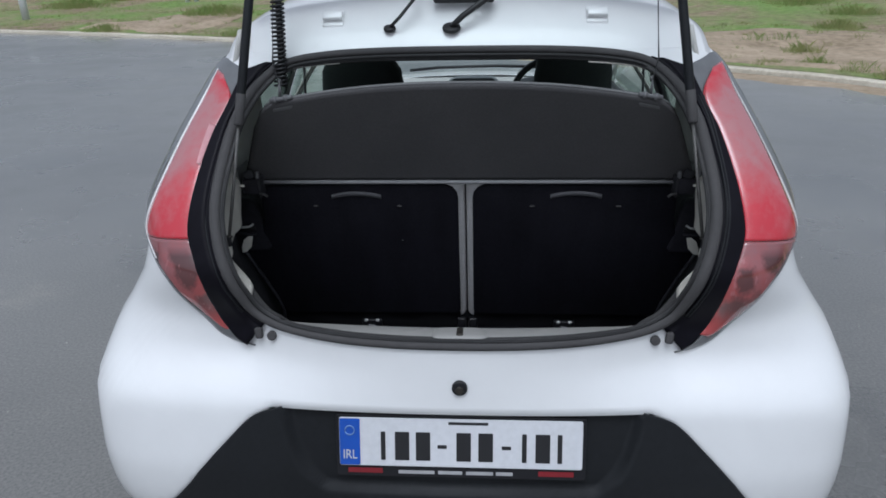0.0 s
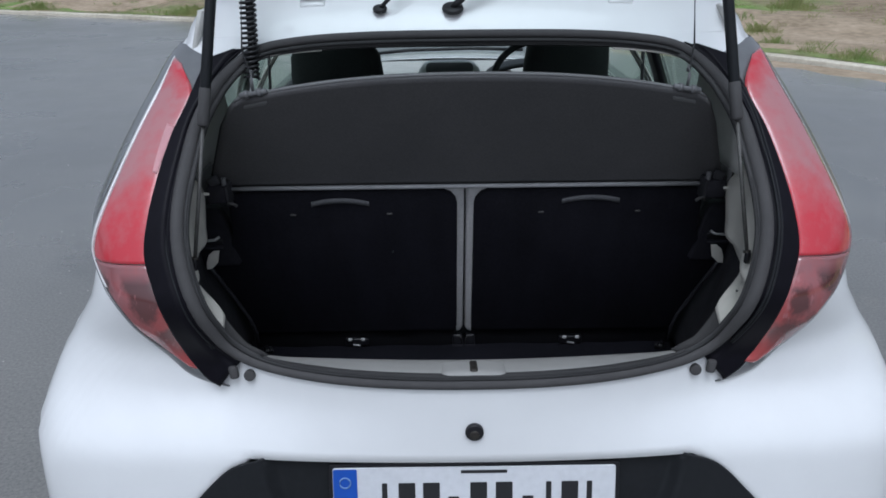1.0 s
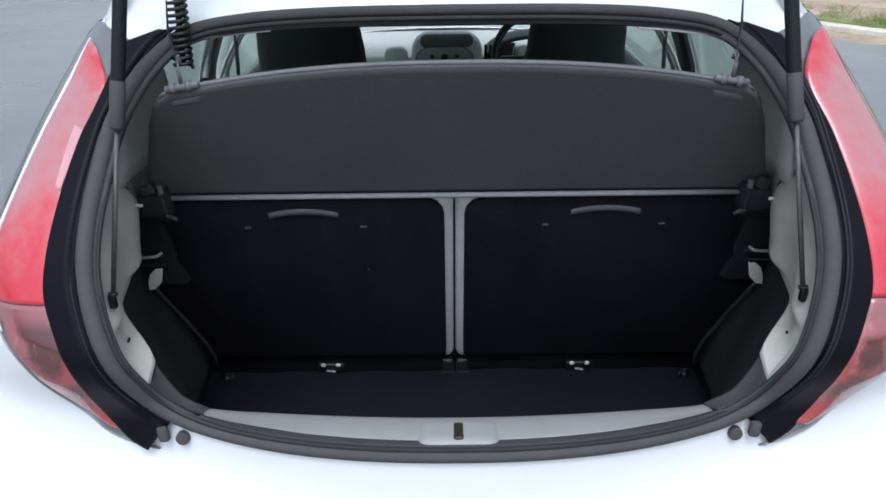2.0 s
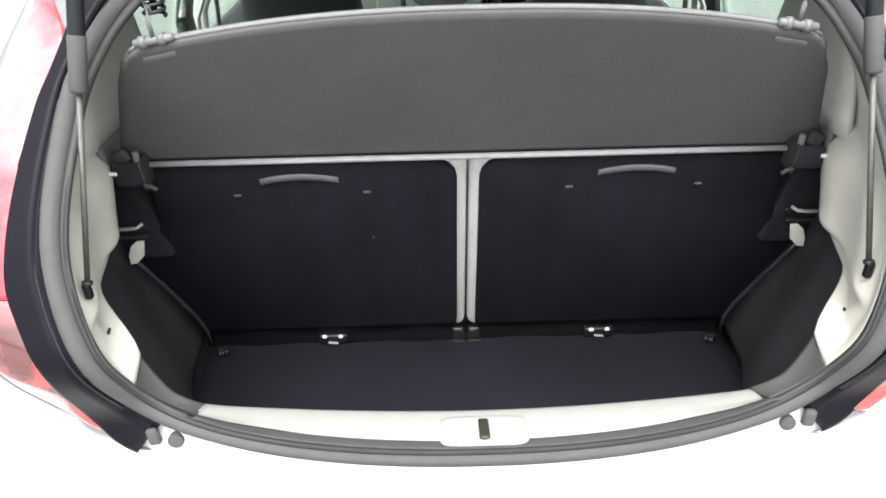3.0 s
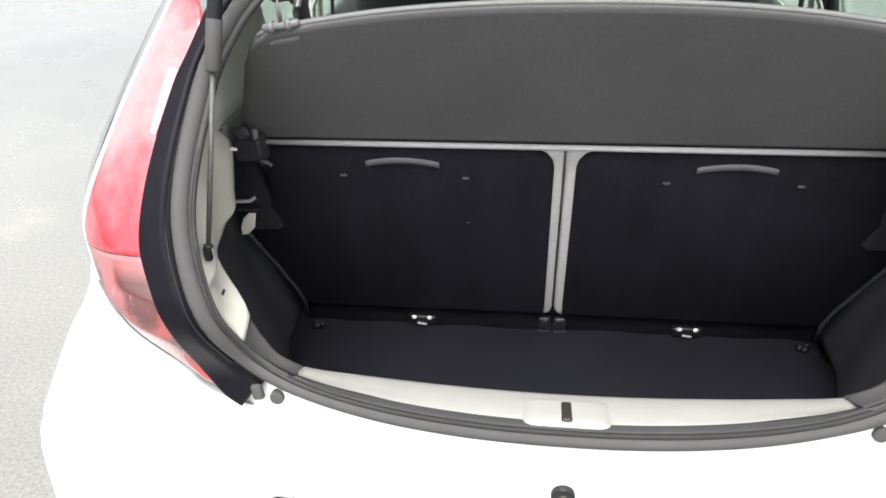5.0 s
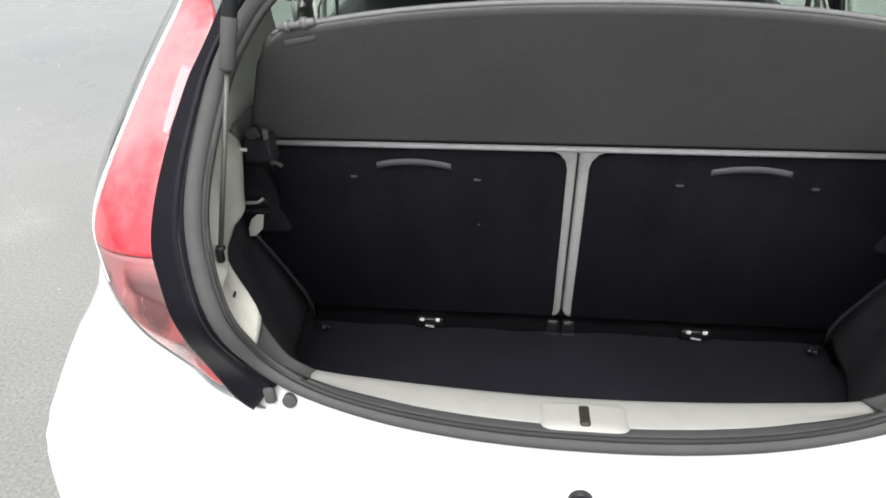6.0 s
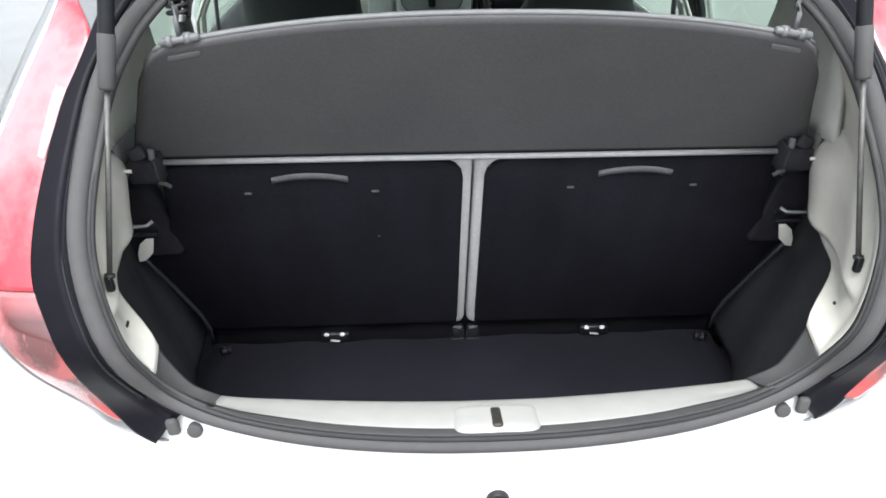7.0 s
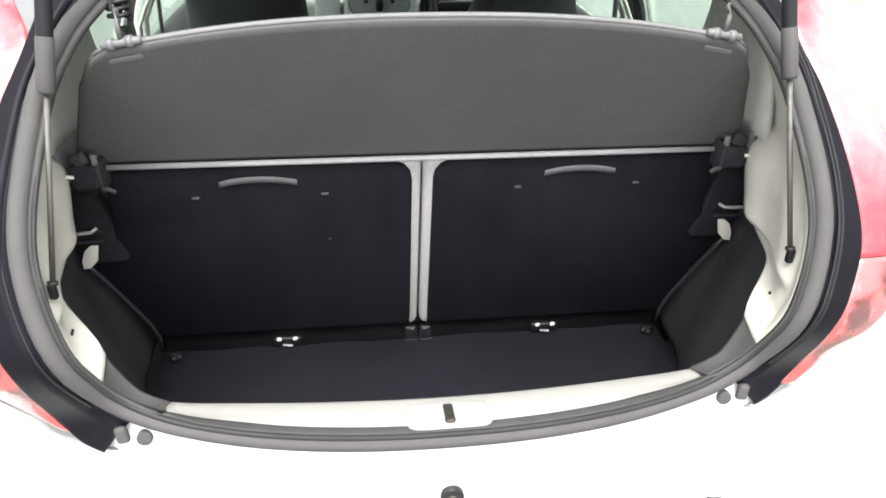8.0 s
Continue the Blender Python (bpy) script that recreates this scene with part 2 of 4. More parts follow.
def ground_material(name, wet):
    m = bpy.data.materials.new(name)
    m.use_nodes = True
    n, l = m.node_tree.nodes, m.node_tree.links
    b = n["Principled BSDF"]
    pos = n.new("ShaderNodeTexCoord")

    def noise_at(scale, detail=6, rough=0.6):
        t = n.new("ShaderNodeTexNoise")
        t.inputs["Scale"].default_value = scale
        t.inputs["Detail"].default_value = detail
        t.inputs["Roughness"].default_value = rough
        l.new(pos.outputs["Object"], t.inputs["Vector"])
        return t.outputs["Fac"]

    def ramp(fac, *stops):
        r = n.new("ShaderNodeValToRGB")
        e = r.color_ramp.elements
        while len(e) < len(stops):
            e.new(0.5)
        for el, (p, c) in zip(e, stops):
            el.position, el.color = p, (*c, 1)
        l.new(fac, r.inputs[0])
        return r.outputs[0]

    def blend(kind, fac, a, c):
        x = n.new("ShaderNodeMix")
        x.data_type, x.blend_type = "RGBA", kind
        if isinstance(fac, float):
            x.inputs["Factor"].default_value = fac
        else:
            l.new(fac, x.inputs["Factor"])
        l.new(a, x.inputs["A"])
        l.new(c, x.inputs["B"])
        return x.outputs["Result"]

    if wet:
        broad = ramp(noise_at(0.35, 4), (0.35, (0.122, 0.121, 0.115)), (0.65, (0.186, 0.183, 0.172)))
        stone = ramp(noise_at(90, 3, 0.7), (0.3, (0.45, 0.45, 0.45)), (0.75, (1.4, 1.38, 1.34)))
        col = blend("MULTIPLY", 0.75, broad, stone)
        stain = ramp(noise_at(1.0, 7, 0.65), (0.34, (0.64, 0.65, 0.67)), (0.46, (0.97, 0.97, 0.97)), (0.60, (1.0, 1.0, 1.0)), (0.70, (1.4, 1.37, 1.31)))
        col = blend("MULTIPLY", 0.8, col, stain)
        grit = n.new("ShaderNodeTexVoronoi")
        grit.inputs["Scale"].default_value = 6
        l.new(pos.outputs["Object"], grit.inputs["Vector"])
        speck = ramp(grit.outputs["Distance"], (0.018, (1, 1, 1)), (0.034, (0, 0, 0)))
        pale = n.new("ShaderNodeRGB")
        pale.outputs[0].default_value = (0.34, 0.33, 0.29, 1)
        col = blend("MIX", speck, col, pale.outputs[0])
        l.new(col, b.inputs["Base Color"])
        rg = n.new("ShaderNodeMapRange")
        rg.inputs["From Min"].default_value = 0.35
        rg.inputs["From Max"].default_value = 0.65
        rg.inputs["To Min"].default_value = 0.22
        rg.inputs["To Max"].default_value = 0.42
        b.inputs["Coat Weight"].default_value = 1.0
        b.inputs["Coat IOR"].default_value = 1.75
        b.inputs["Specular IOR Level"].default_value = 0.5
        b.inputs["Coat Roughness"].default_value = 0.24
        l.new(noise_at(0.5, 5), rg.inputs["Value"])
        l.new(rg.outputs[0], b.inputs["Roughness"])
        h = noise_at(110, 4, 0.7)
        dist, power = 0.006, 0.10
    else:
        soil = ramp(noise_at(5, 8, 0.7), (0.35, (0.15, 0.11, 0.07)), (0.7, (0.36, 0.28, 0.19)))
        turf = ramp(noise_at(7, 8, 0.7), (0.3, (0.085, 0.135, 0.028)), (0.55, (0.17, 0.27, 0.062)), (0.78, (0.31, 0.32, 0.12)))
        mask = ramp(noise_at(0.33, 6, 0.65), (0.43, (0, 0, 0)), (0.58, (1, 1, 1)))
        l.new(blend("MIX", mask, soil, turf), b.inputs["Base Color"])
        b.inputs["Roughness"].default_value = 0.95
        h = noise_at(18, 6, 0.7)
        dist, power = 0.05, 0.7
    bp = n.new("ShaderNodeBump")
    bp.inputs["Strength"].default_value = power
    bp.inputs["Distance"].default_value = dist
    l.new(h, bp.inputs["Height"])
    l.new(bp.outputs[0], b.inputs["Normal"])
    return m


ASPHALT = ground_material("damp_asphalt", True)
VERGE = ground_material("soil_and_turf", False)


# ---------------------------------------------------------------- mesh helpers
def link(name, bm, mat, parent=None, label="", smooth=True):
    bmesh.ops.recalc_face_normals(bm, faces=bm.faces)
    me = bpy.data.meshes.new(name)
    bm.to_mesh(me)
    bm.free()
    for f in me.polygons:
        f.use_smooth = smooth
    me.materials.append(mat)
    ob = new(name, me)
    if parent:
        ob.parent = parent
        ob.matrix_parent_inverse = parent.matrix_world.inverted()
    if label:
        tagged(ob, label)
    return ob


def part(name, bm, mat, parent, label="", smooth=True):
    return link(name, bm, mat, parent, label, smooth)


def sheet(f, nu, nv, thick=0.0, ring=False):
    """A grid from f(u, v), u and v from 0 to 1; with a thickness it gets a back and rims."""
    bm = bmesh.new()
    where = bm.verts.layers.float_vector.new("grid")
    us = nu if ring else nu + 1
    front = [[bm.verts.new(f(i / nu, j / nv)) for j in range(nv + 1)] for i in range(us)]
    for i in range(nu):
        for j in range(nv):
            k = (i + 1) % us
            bm.faces.new((front[i][j], front[k][j], front[k][j + 1], front[i][j + 1]))
    for i, row in enumerate(front):
        for j, v in enumerate(row):
            v[where] = (i / nu, j / nv, 0)
    if thick:
        bm.normal_update()
        back = [[bm.verts.new(v.co - v.normal * thick) for v in row] for row in front]
        for row, rear in zip(front, back):
            for v, w in zip(row, rear):
                w[where] = v[where]
        for i in range(nu):
            for j in range(nv):
                k = (i + 1) % us
                bm.faces.new((back[i][j], back[i][j + 1], back[k][j + 1], back[k][j]))
        for i in range(nu):
            k = (i + 1) % us
            bm.faces.new((front[i][0], back[i][0], back[k][0], front[k][0]))
            bm.faces.new((front[i][nv], front[k][nv], back[k][nv], back[i][nv]))
        if not ring:
            for j in range(nv):
                bm.faces.new((front[0][j], front[0][j + 1], back[0][j + 1], back[0][j]))
                bm.faces.new((front[nu][j], back[nu][j], back[nu][j + 1], front[nu][j + 1]))
    return bm


def tube(points, radius, sides=8, closed=False, squash=1.0, bm=None):
    """A round bar along the points."""
    bm = bm or bmesh.new()
    pts = [Vector(p) for p in points]
    n = len(pts)
    rings = []
    up = Vector((0, 0, 1))
    for i, p in enumerate(pts):
        a = pts[(i - 1) % n] if closed or i else p
        c = pts[(i + 1) % n] if closed or i < n - 1 else p
        d = (c - a).normalized()
        ref = up if abs(d.z) < 0.95 else Vector((0, 1, 0))
        s = d.cross(ref).normalized()
        t = s.cross(d).normalized()
        r = radius(i / max(1, n - 1)) if callable(radius) else radius
        rings.append([bm.verts.new(p + (s * math.cos(q) + t * math.sin(q) * squash) * r) for q in (2 * math.pi * k / sides for k in range(sides))])
    for i in range(n if closed else n - 1):
        a, c = rings[i], rings[(i + 1) % n]
        for k in range(sides):
            m = (k + 1) % sides
            bm.faces.new((a[k], a[m], c[m], c[k]))
    if not closed:
        bm.faces.new(rings[0][::-1])
        bm.faces.new(rings[-1])
    return bm


def block(size, m=None, bevel=0.004, segments=2, bm=None):
    """A box with rounded edges, of full size, at the pose m."""
    own = bmesh.new()
    bmesh.ops.create_cube(own, size=1.0)
    for v in own.verts:
        v.co = Vector([c * s for c, s in zip(v.co, size)])
    if bevel:
        bmesh.ops.bevel(own, geom=own.edges[:], offset=bevel, segments=segments, profile=0.5, affect="EDGES")
    if m is not None:
        own.transform(m)
    if bm is None:
        return own
    me = bpy.data.meshes.new("tmp")
    own.to_mesh(me)
    own.free()
    bm.from_mesh(me)
    bpy.data.meshes.remove(me)
    return bm


def slab(outline, thick, place, bevel=0.003):
    """A plate: a flat outline (a, b) raised by thick, set by place(a, b, h)."""
    bm = bmesh.new()
    low = [bm.verts.new((a, b, 0)) for a, b in outline]
    face = bm.faces.new(low)
    out = bmesh.ops.extrude_face_region(bm, geom=[face])
    for v in out["geom"]:
        if isinstance(v, bmesh.types.BMVert):
            v.co.z = thick
    if bevel:
        rim = [e for e in bm.edges if all(abs(v.co.z - thick) < 1e-7 for v in e.verts)]
        bmesh.ops.bevel(bm, geom=rim, offset=bevel, segments=2, profile=0.5, affect="EDGES")
    for v in bm.verts:
        v.co = Vector(place(*v.co))
    return bm


def disc(radius, depth, m, sides=24, bevel=0.002):
    bm = bmesh.new()
    bmesh.ops.create_cone(bm, cap_ends=True, segments=sides, radius1=radius, radius2=radius, depth=depth)
    if bevel:
        rim = [e for e in bm.edges if len({round(v.co.z, 6) for v in e.verts}) == 1]
        bmesh.ops.bevel(bm, geom=rim, offset=bevel, segments=2, profile=0.5, affect="EDGES")
    bm.transform(m)
    return bm


def spline(knots, x):
    """A smooth curve y(x) through a few knots."""
    if x <= knots[0][0]:
        return knots[0][1]
    if x >= knots[-1][0]:
        return knots[-1][1]
    i = max(k for k in range(len(knots) - 1) if knots[k][0] <= x)

    def slope(k):
        a, b = knots[max(0, k - 1)], knots[min(len(knots) - 1, k + 1)]
        return (b[1] - a[1]) / (b[0] - a[0])

    (x0, y0), (x1, y1) = knots[i], knots[i + 1]
    h = x1 - x0
    t = (x - x0) / h
    return (2 * t**3 - 3 * t * t + 1) * y0 + (t**3 - 2 * t * t + t) * h * slope(i) + (3 * t * t - 2 * t**3) * y1 + (t**3 - t * t) * h * slope(i + 1)


def along(knots, t):
    """A point of the smooth line through flat knots, t from 0 to 1 by length."""
    acc = [0.0]
    for a, b in zip(knots, knots[1:]):
        acc.append(acc[-1] + math.dist(a, b))
    s = t * acc[-1]
    return tuple(spline(list(zip(acc, [k[d] for k in knots])), s) for d in range(len(knots[0])))


def smooth(t):
    t = min(1.0, max(0.0, t))
    return t * t * (3 - 2 * t)


# ---------------------------------------------------------------- the car's outer skin
REAR = [(0.2, -0.03), (0.3, -0.08), (0.42, -0.092), (0.5, -0.083), (0.6, -0.066), (0.66, -0.058), (0.735, -0.048)]
WIDE = [(0.2, 0.83), (0.35, 0.860), (0.5, 0.867), (0.6, 0.865), (0.66, 0.854), (0.72, 0.830), (0.78, 0.788), (0.82, 0.760), (0.85, 0.739), (0.89, 0.726), (0.92, 0.723), (0.95, 0.729), (1.0, 0.728), (1.1, 0.688), (1.2, 0.643), (1.35, 0.57)]
CORNER = [(0.45, 6.0), (0.62, 6.0), (0.75, 5.0), (0.9, 4.5)]
DEEP = 0.30
SHOULDER = [(0.90, 0.736), (0.943, 0.732), (1.0, 0.713), (1.085, 0.678), (1.166, 0.640), (1.205, 0.618), (1.255, 0.594), (1.275, 0.574), (1.30, 0.548)]  # the flank behind the lamps


def rear_line(z):
    if z < 0.735:
        return spline(REAR, z)
    u = z - 0.72
    return 0.15 * u + 0.85 * u * u - 0.05


def crown(x, z):
    """The lower corners of the opening are drawn forward."""
    return 0.064 * min(1.25, (x / 0.41) ** 2) * smooth((0.90 - z) / 0.16) * (0.25 + 0.75 * smooth((z - 0.58) / 0.12))


def skin(phi, z):
    """The skin at a height, from the middle of the tail (0) round the corner to the flank (a right angle)."""
    w, a, q = spline(WIDE, z), abs(phi), 2 / spline(CORNER, z)
    x = w * math.sin(a) ** q
    x = min(x, x + (spline(SHOULDER, z) - x) * smooth((z - 0.93) / 0.05))
    return Vector((math.copysign(x, phi), rear_line(z) + crown(x, z) + DEEP * (1 - math.cos(a) ** q), z))


def angle_of(x, z):
    q = min(1.0, abs(x) / spline(WIDE, z))
    return math.copysign(math.asin(q ** (spline(CORNER, z) / 2)), x)


def on_skin(x, z, off=0.0):
    """A point of the tail's skin straight behind (x, z), raised by off along the normal."""
    p = angle_of(x, z)
    a = max(0.02, min(1.5, abs(p)))
    s = 1 if x >= 0 else -1
    here = skin(p, z)
    du = skin(s * (a + 0.02), z) - skin(s * (a - 0.02), z)
    dz = skin(p, z + 0.005) - skin(p, z - 0.005)
    nrm = du.cross(dz).normalized()
    if nrm.y > 0:
        nrm = -nrm
    return here + nrm * off


# half of the boot opening, from the middle of the sill up to the middle of the roof edge: (x, z)
OPENING = [(0.0, 0.755), (0.2, 0.754), (0.29, 0.756), (0.36, 0.762), (0.408, 0.776), (0.438, 0.80), (0.459, 0.845), (0.475, 0.885), (0.493, 0.93), (0.506, 0.985), (0.507, 1.03), (0.502, 1.075), (0.496, 1.11), (0.488, 1.15), (0.474, 1.184), (0.45, 1.222), (0.405, 1.26), (0.33, 1.276), (0.2, 1.284), (0.0, 1.286)]
MIDDLE = Vector((0, 1.01))


def opening(t, grow=0.0):
    """The opening's outline as (x, z), t from 0 to 1 all the way round from the sill's middle, widened by grow."""
    h = t * 2 if t <= 0.5 else 2 - t * 2
    x, z = along(OPENING, h)
    x2, z2 = along(OPENING, min(1, h + 0.01))
    x1, z1 = along(OPENING, max(0, h - 0.01))
    d = Vector((x2 - x1, z2 - z1)).normalized()
    if h < 0.005 or h > 0.995:
        d = Vector((1, 0)) if h < 0.5 else Vector((-1, 0))
    x, z = x + d.y * grow, z - d.x * grow
    return (x if t <= 0.5 else -x), z


car = tagged(new("car"), "white hatchback car with an open hatch and empty black boot", "car")


def bumper_edge(z):
    return spline([(0.2, 0.80), (0.30, 0.70), (0.347, 0.656), (0.40, 0.61), (0.43, 0.587), (0.512, 0.513), (0.567, 0.457), (0.585, 0.42), (0.597, 0.36)], z)


def tail_shell(u, v):
    x, z = opening(u, 0.012)
    a = angle_of(x, z)
    dx, dz = a / 1.5, (z - MIDDLE.y)
    # run outward to the border of the skin
    low, high, side = 0.24, 1.293, 1.5
    reach = 1e9
    if abs(a) > 1e-6:
        reach = min(reach, side / abs(a))
    if dz > 1e-6:
        reach = min(reach, (high - MIDDLE.y) / dz)
    if dz < -1e-6:
        reach = min(reach, (low - MIDDLE.y) / dz)
    k = 1 + (reach - 1) * v
    p = skin(a * k, MIDDLE.y + dz * k)
    if p.z < 0.60:
        p.y += 0.05 * smooth((bumper_edge(p.z) - 0.012 - abs(p.x)) / 0.03) * smooth((0.588 - p.z) / 0.02)
    return p


part("rear_body", sheet(tail_shell, 240, 30, -0.004, ring=True), WHITE, car, "glossy white painted rear body")


def flare(t):
    """The seal is broadest along the sides of the opening."""
    h = t * 2 if t < 0.5 else 2 - t * 2
    return smooth((h - 0.24) / 0.1) * smooth((0.72 - h) / 0.12)


def seal_ring(off, lift, radius, squash=1.0, more=0.0):
    pts = []
    for i in range(160):
        x, z = opening(i / 160, off + more * flare(i / 160))
        pts.append(on_skin(x, z, lift))
    return tube(pts, radius, 10, closed=True, squash=squash)


def rim(h, s, lip=None):
    """Where the seal's inner lip ends (lip 1: the far edge of the sill corner): h from 0 (sill) to 1 (roof) along half of the opening."""
    k = lip if lip is not None else 0.0
    wide = spline([(0.0, 0.014), (0.2, 0.015), (0.29, 0.012 + 0.014 * k), (0.36, 0.009 + 0.021 * k), (0.41, 0.006), (0.46, 0.005), (0.6, 0.006), (0.75, 0.010), (1.0, 0.012)], h)
    deep = spline([(0.0, 0.018), (0.2, 0.02), (0.30, 0.020 + 0.024 * k), (0.37, 0.016 + 0.032 * k), (0.42, 0.012), (0.48, 0.010), (0.6, 0.012), (1.0, 0.02)], h)
    x, z = opening(h / 2, -wide)
    p = on_skin(s * x, z)
    return p + deep * Vector((s * 0.45 * min(1, x / 0.46), 1, -0.75 * smooth((1.12 - z) / 0.2)))


seal = part("boot_seal", seal_ring(0.009, 0.003, lambda k: 0.0085 + 0.0042 * flare(k), more=0.004), RUBBER, car, "grey-black rubber seal round the boot opening")


def inner_lip(u, v):
    s = 1 if u < 0.5 else -1
    h = u * 2 if u < 0.5 else 2 - u * 2
    x, z = opening(h / 2, -0.002)
    a = on_skin(s * x, z, -0.003)
    b = rim(h, s)
    return a + (b - a) * v + Vector((0, -0.006, 0.003)) * math.sin(math.pi * v) ** 0.7


part("inner_lip", sheet(inner_lip, 200, 8, 0.004, ring=True), LIPRUBBER, seal)
part("groove", seal_ring(-0.0005, 0.0012, 0.0042), GROOVE, seal)

# lamp outlines as (x, z): inner edge and outer edge, from the top down to the pointed foot
LAMP_IN = [(0.552, 1.246), (0.517, 1.199), (0.54, 1.133), (0.56, 1.06), (0.571, 1.0), (0.573, 0.955), (0.563, 0.92), (0.541, 0.862), (0.530, 0.805), (0.517, 0.757), (0.493, 0.722), (0.465, 0.702)]
LAMP_OUT = [(0.575, 1.255), (0.594, 1.205), (0.612, 1.166), (0.648, 1.085), (0.684, 1.0), (0.703, 0.952), (0.700, 0.929), (0.660, 0.889), (0.634, 0.861), (0.603, 0.815), (0.543, 0.750), (0.472, 0.701)]
FLANGE_IN = [(0.700, 0.930), (0.658, 0.890), (0.631, 0.861), (0.600, 0.815), (0.560, 0.770), (0.522, 0.750), (0.496, 0.722), (0.466, 0.703)]
FLANGE_OUT = [(0.704, 0.926), (0.663, 0.884), (0.639, 0.856), (0.612, 0.812), (0.576, 0.768), (0.534, 0.727), (0.491, 0.706), (0.455, 0.699)]
SPLIT = 0.57


def part_way(knots, z):
    """How far along a lamp edge a height lies."""
    lo, hi = 0.2, 0.9
    for _ in range(40):
        k = (lo + hi) / 2
        lo, hi = (k, hi) if along(knots, k)[1] > z else (lo, k)
    return lo


SPLIT_IN, SPLIT_OUT = part_way(LAMP_IN, 0.942), part_way(LAMP_OUT, 0.930)


def warped(v, k):
    return v * k / SPLIT if v < SPLIT else k + (v - SPLIT) * (1 - k) / (1 - SPLIT)


def lamp_point(s, u, v, off):
    a, b = along(LAMP_IN, warped(v, SPLIT_IN)), along(LAMP_OUT, warped(v, SPLIT_OUT))
    x, z = a[0] + (b[0] - a[0]) * u, a[1] + (b[1] - a[1]) * u
    bulge = off * (0.35 + 0.65 * math.sin(math.pi * min(1, max(0, u))) ** 0.5 * math.sin(math.pi * min(1, max(0, v))) ** 0.3)
    return on_skin(s * x, z, bulge)


for s in (-1, 1):
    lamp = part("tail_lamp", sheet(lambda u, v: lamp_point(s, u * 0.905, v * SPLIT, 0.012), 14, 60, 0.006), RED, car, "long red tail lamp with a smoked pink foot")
    part("smoked_lens", sheet(lambda u, v: lamp_point(s, u * 0.97, SPLIT + 0.002 + v * (0.915 - SPLIT), 0.0115), 14, 30, 0.006), SMOKE, lamp, "smoked pinkish brown indicator lens")
    part("reflector", sheet(lambda u, v: lamp_point(s, 0.045 + 0.035 * v + (0.215 - 0.125 * v) * u, 0.197 + 0.132 * v - 0.006 * u, 0.0132 + 0.0007 * (math.sin(u * 31.4) > 0)), 20, 16, 0.003), PALERED, lamp, "ribbed pale reflector strip")
    part("outer_rim", sheet(lambda u, v: lamp_point(s, 0.91 + 0.115 * u, v * 0.64, 0.0128), 3, 50, 0.004), WHITE, lamp, "white outer edge of the lamp")
    def flange(u, v):
        (x0, z0), (x1, z1) = along(FLANGE_IN, v), along(FLANGE_OUT, v)
        return on_skin(s * (x0 + (x1 - x0) * u), z0 + (z1 - z0) * u, 0.008 - 0.006 * u * u)

    part("flange", sheet(flange, 6, 40, 0.003), PANELGREY, lamp, "dark grey flange under the lamp")
    part("inner_joint", tube([on_skin(s * (a - 0.001), b, 0.0095) for a, b in (along(LAMP_IN, 0.10 + 0.87 * k / 50) for k in range(51))], 0.0016, 6), RUBBER, lamp)

    # black landing panel between the seal and the lamp, widening to the top corner
    def surround(u, v):
        x0, z0 = opening((0.305 + 0.345 * v + 0.05 * v**6) / 2, 0.018 + 0.005 * (1 - v))
        x1, z1 = along(LAMP_IN, max(0.06, 0.995 - 0.935 * v ** 0.92))
        if v > 0.88:
            k = smooth((v - 0.88) / 0.12)
            x1, z1 = x1 + (0.490 - x1) * k, z1 + (1.251 - z1) * k
        lift = 0.006 + 0.006 * smooth((u - 0.18) / 0.12)
        return on_skin(s * (x0 + (x1 - x0) * u), z0 + (z1 - z0) * u, lift)

    part("landing_panel", sheet(surround, 16, 60, 0.004), PIANO, car, "gloss black panel beside the boot opening")

    for grow in (0.031, 0.037):
        line = [on_skin(s * x, z, 0.011) for x, z in (opening((0.335 + 0.29 * k / 40) / 2, grow) for k in range(41))]
        part("panel_ridge", tube(line, 0.0022, 6), TEXTURED, car)

    def pillar_panel(u, v):
        z = 0.962 + (1.255 - 0.962) * v
        x = spline([(0.962, 0.703), (1.0, 0.690), (1.085, 0.655), (1.12, 0.62), (1.14, 0.56), (1.155, 0.515), (1.185, 0.50), (1.21, 0.49), (1.235, 0.483), (1.255, 0.478)], z)
        a0 = abs(angle_of(x, z))
        a = a0 + (1.5 - a0) * u
        z += 0.022 * min(1, u * 2.5) * v**8
        q = skin(s * a, z)
        n = (skin(s * (a + 0.02), z) - skin(s * (a - 0.02), z)).cross(skin(s * a, z + 0.004) - skin(s * a, z - 0.004)).normalized()
        if n.y > 0 or n.x * s < -0.5:
            n = -n
        return q + n * 0.0025

    part("pillar_panel", sheet(pillar_panel, 20, 90), PANELGREY, car, "dark rear pillar panel")

    # rubber stop at the foot of the panel
    p = on_skin(s * 0.409, 0.732, 0.004)
    q = on_skin(s * 0.436, 0.735, 0.012)
    part("panel_stop", block((0.017, 0.012, 0.026), Matrix.Translation(q) @ pose(0, 0, 0, -10, s * 8), 0.0055, 4), RUBBER, car, "grey clip at the foot of the panel")
    part("rubber_stop", disc(0.0105, 0.012, Matrix.Translation(p) @ pose(0, 0, 0, 80)), RUBBER, car, "round black rubber stop")

# lock hole in the tail
p = on_skin(0, 0.655, 0.002)
lock = part("badge_hole", disc(0.0165, 0.012, Matrix.Translation(p) @ pose(0, 0, 0, 88)), GLOSS, car, "round black plug in the tail")
part("core", disc(0.009, 0.014, Matrix.Translation(p + Vector((0, -0.001, -0.003))) @ pose(0, 0, 0, 88)), DARKSTEEL, lock)


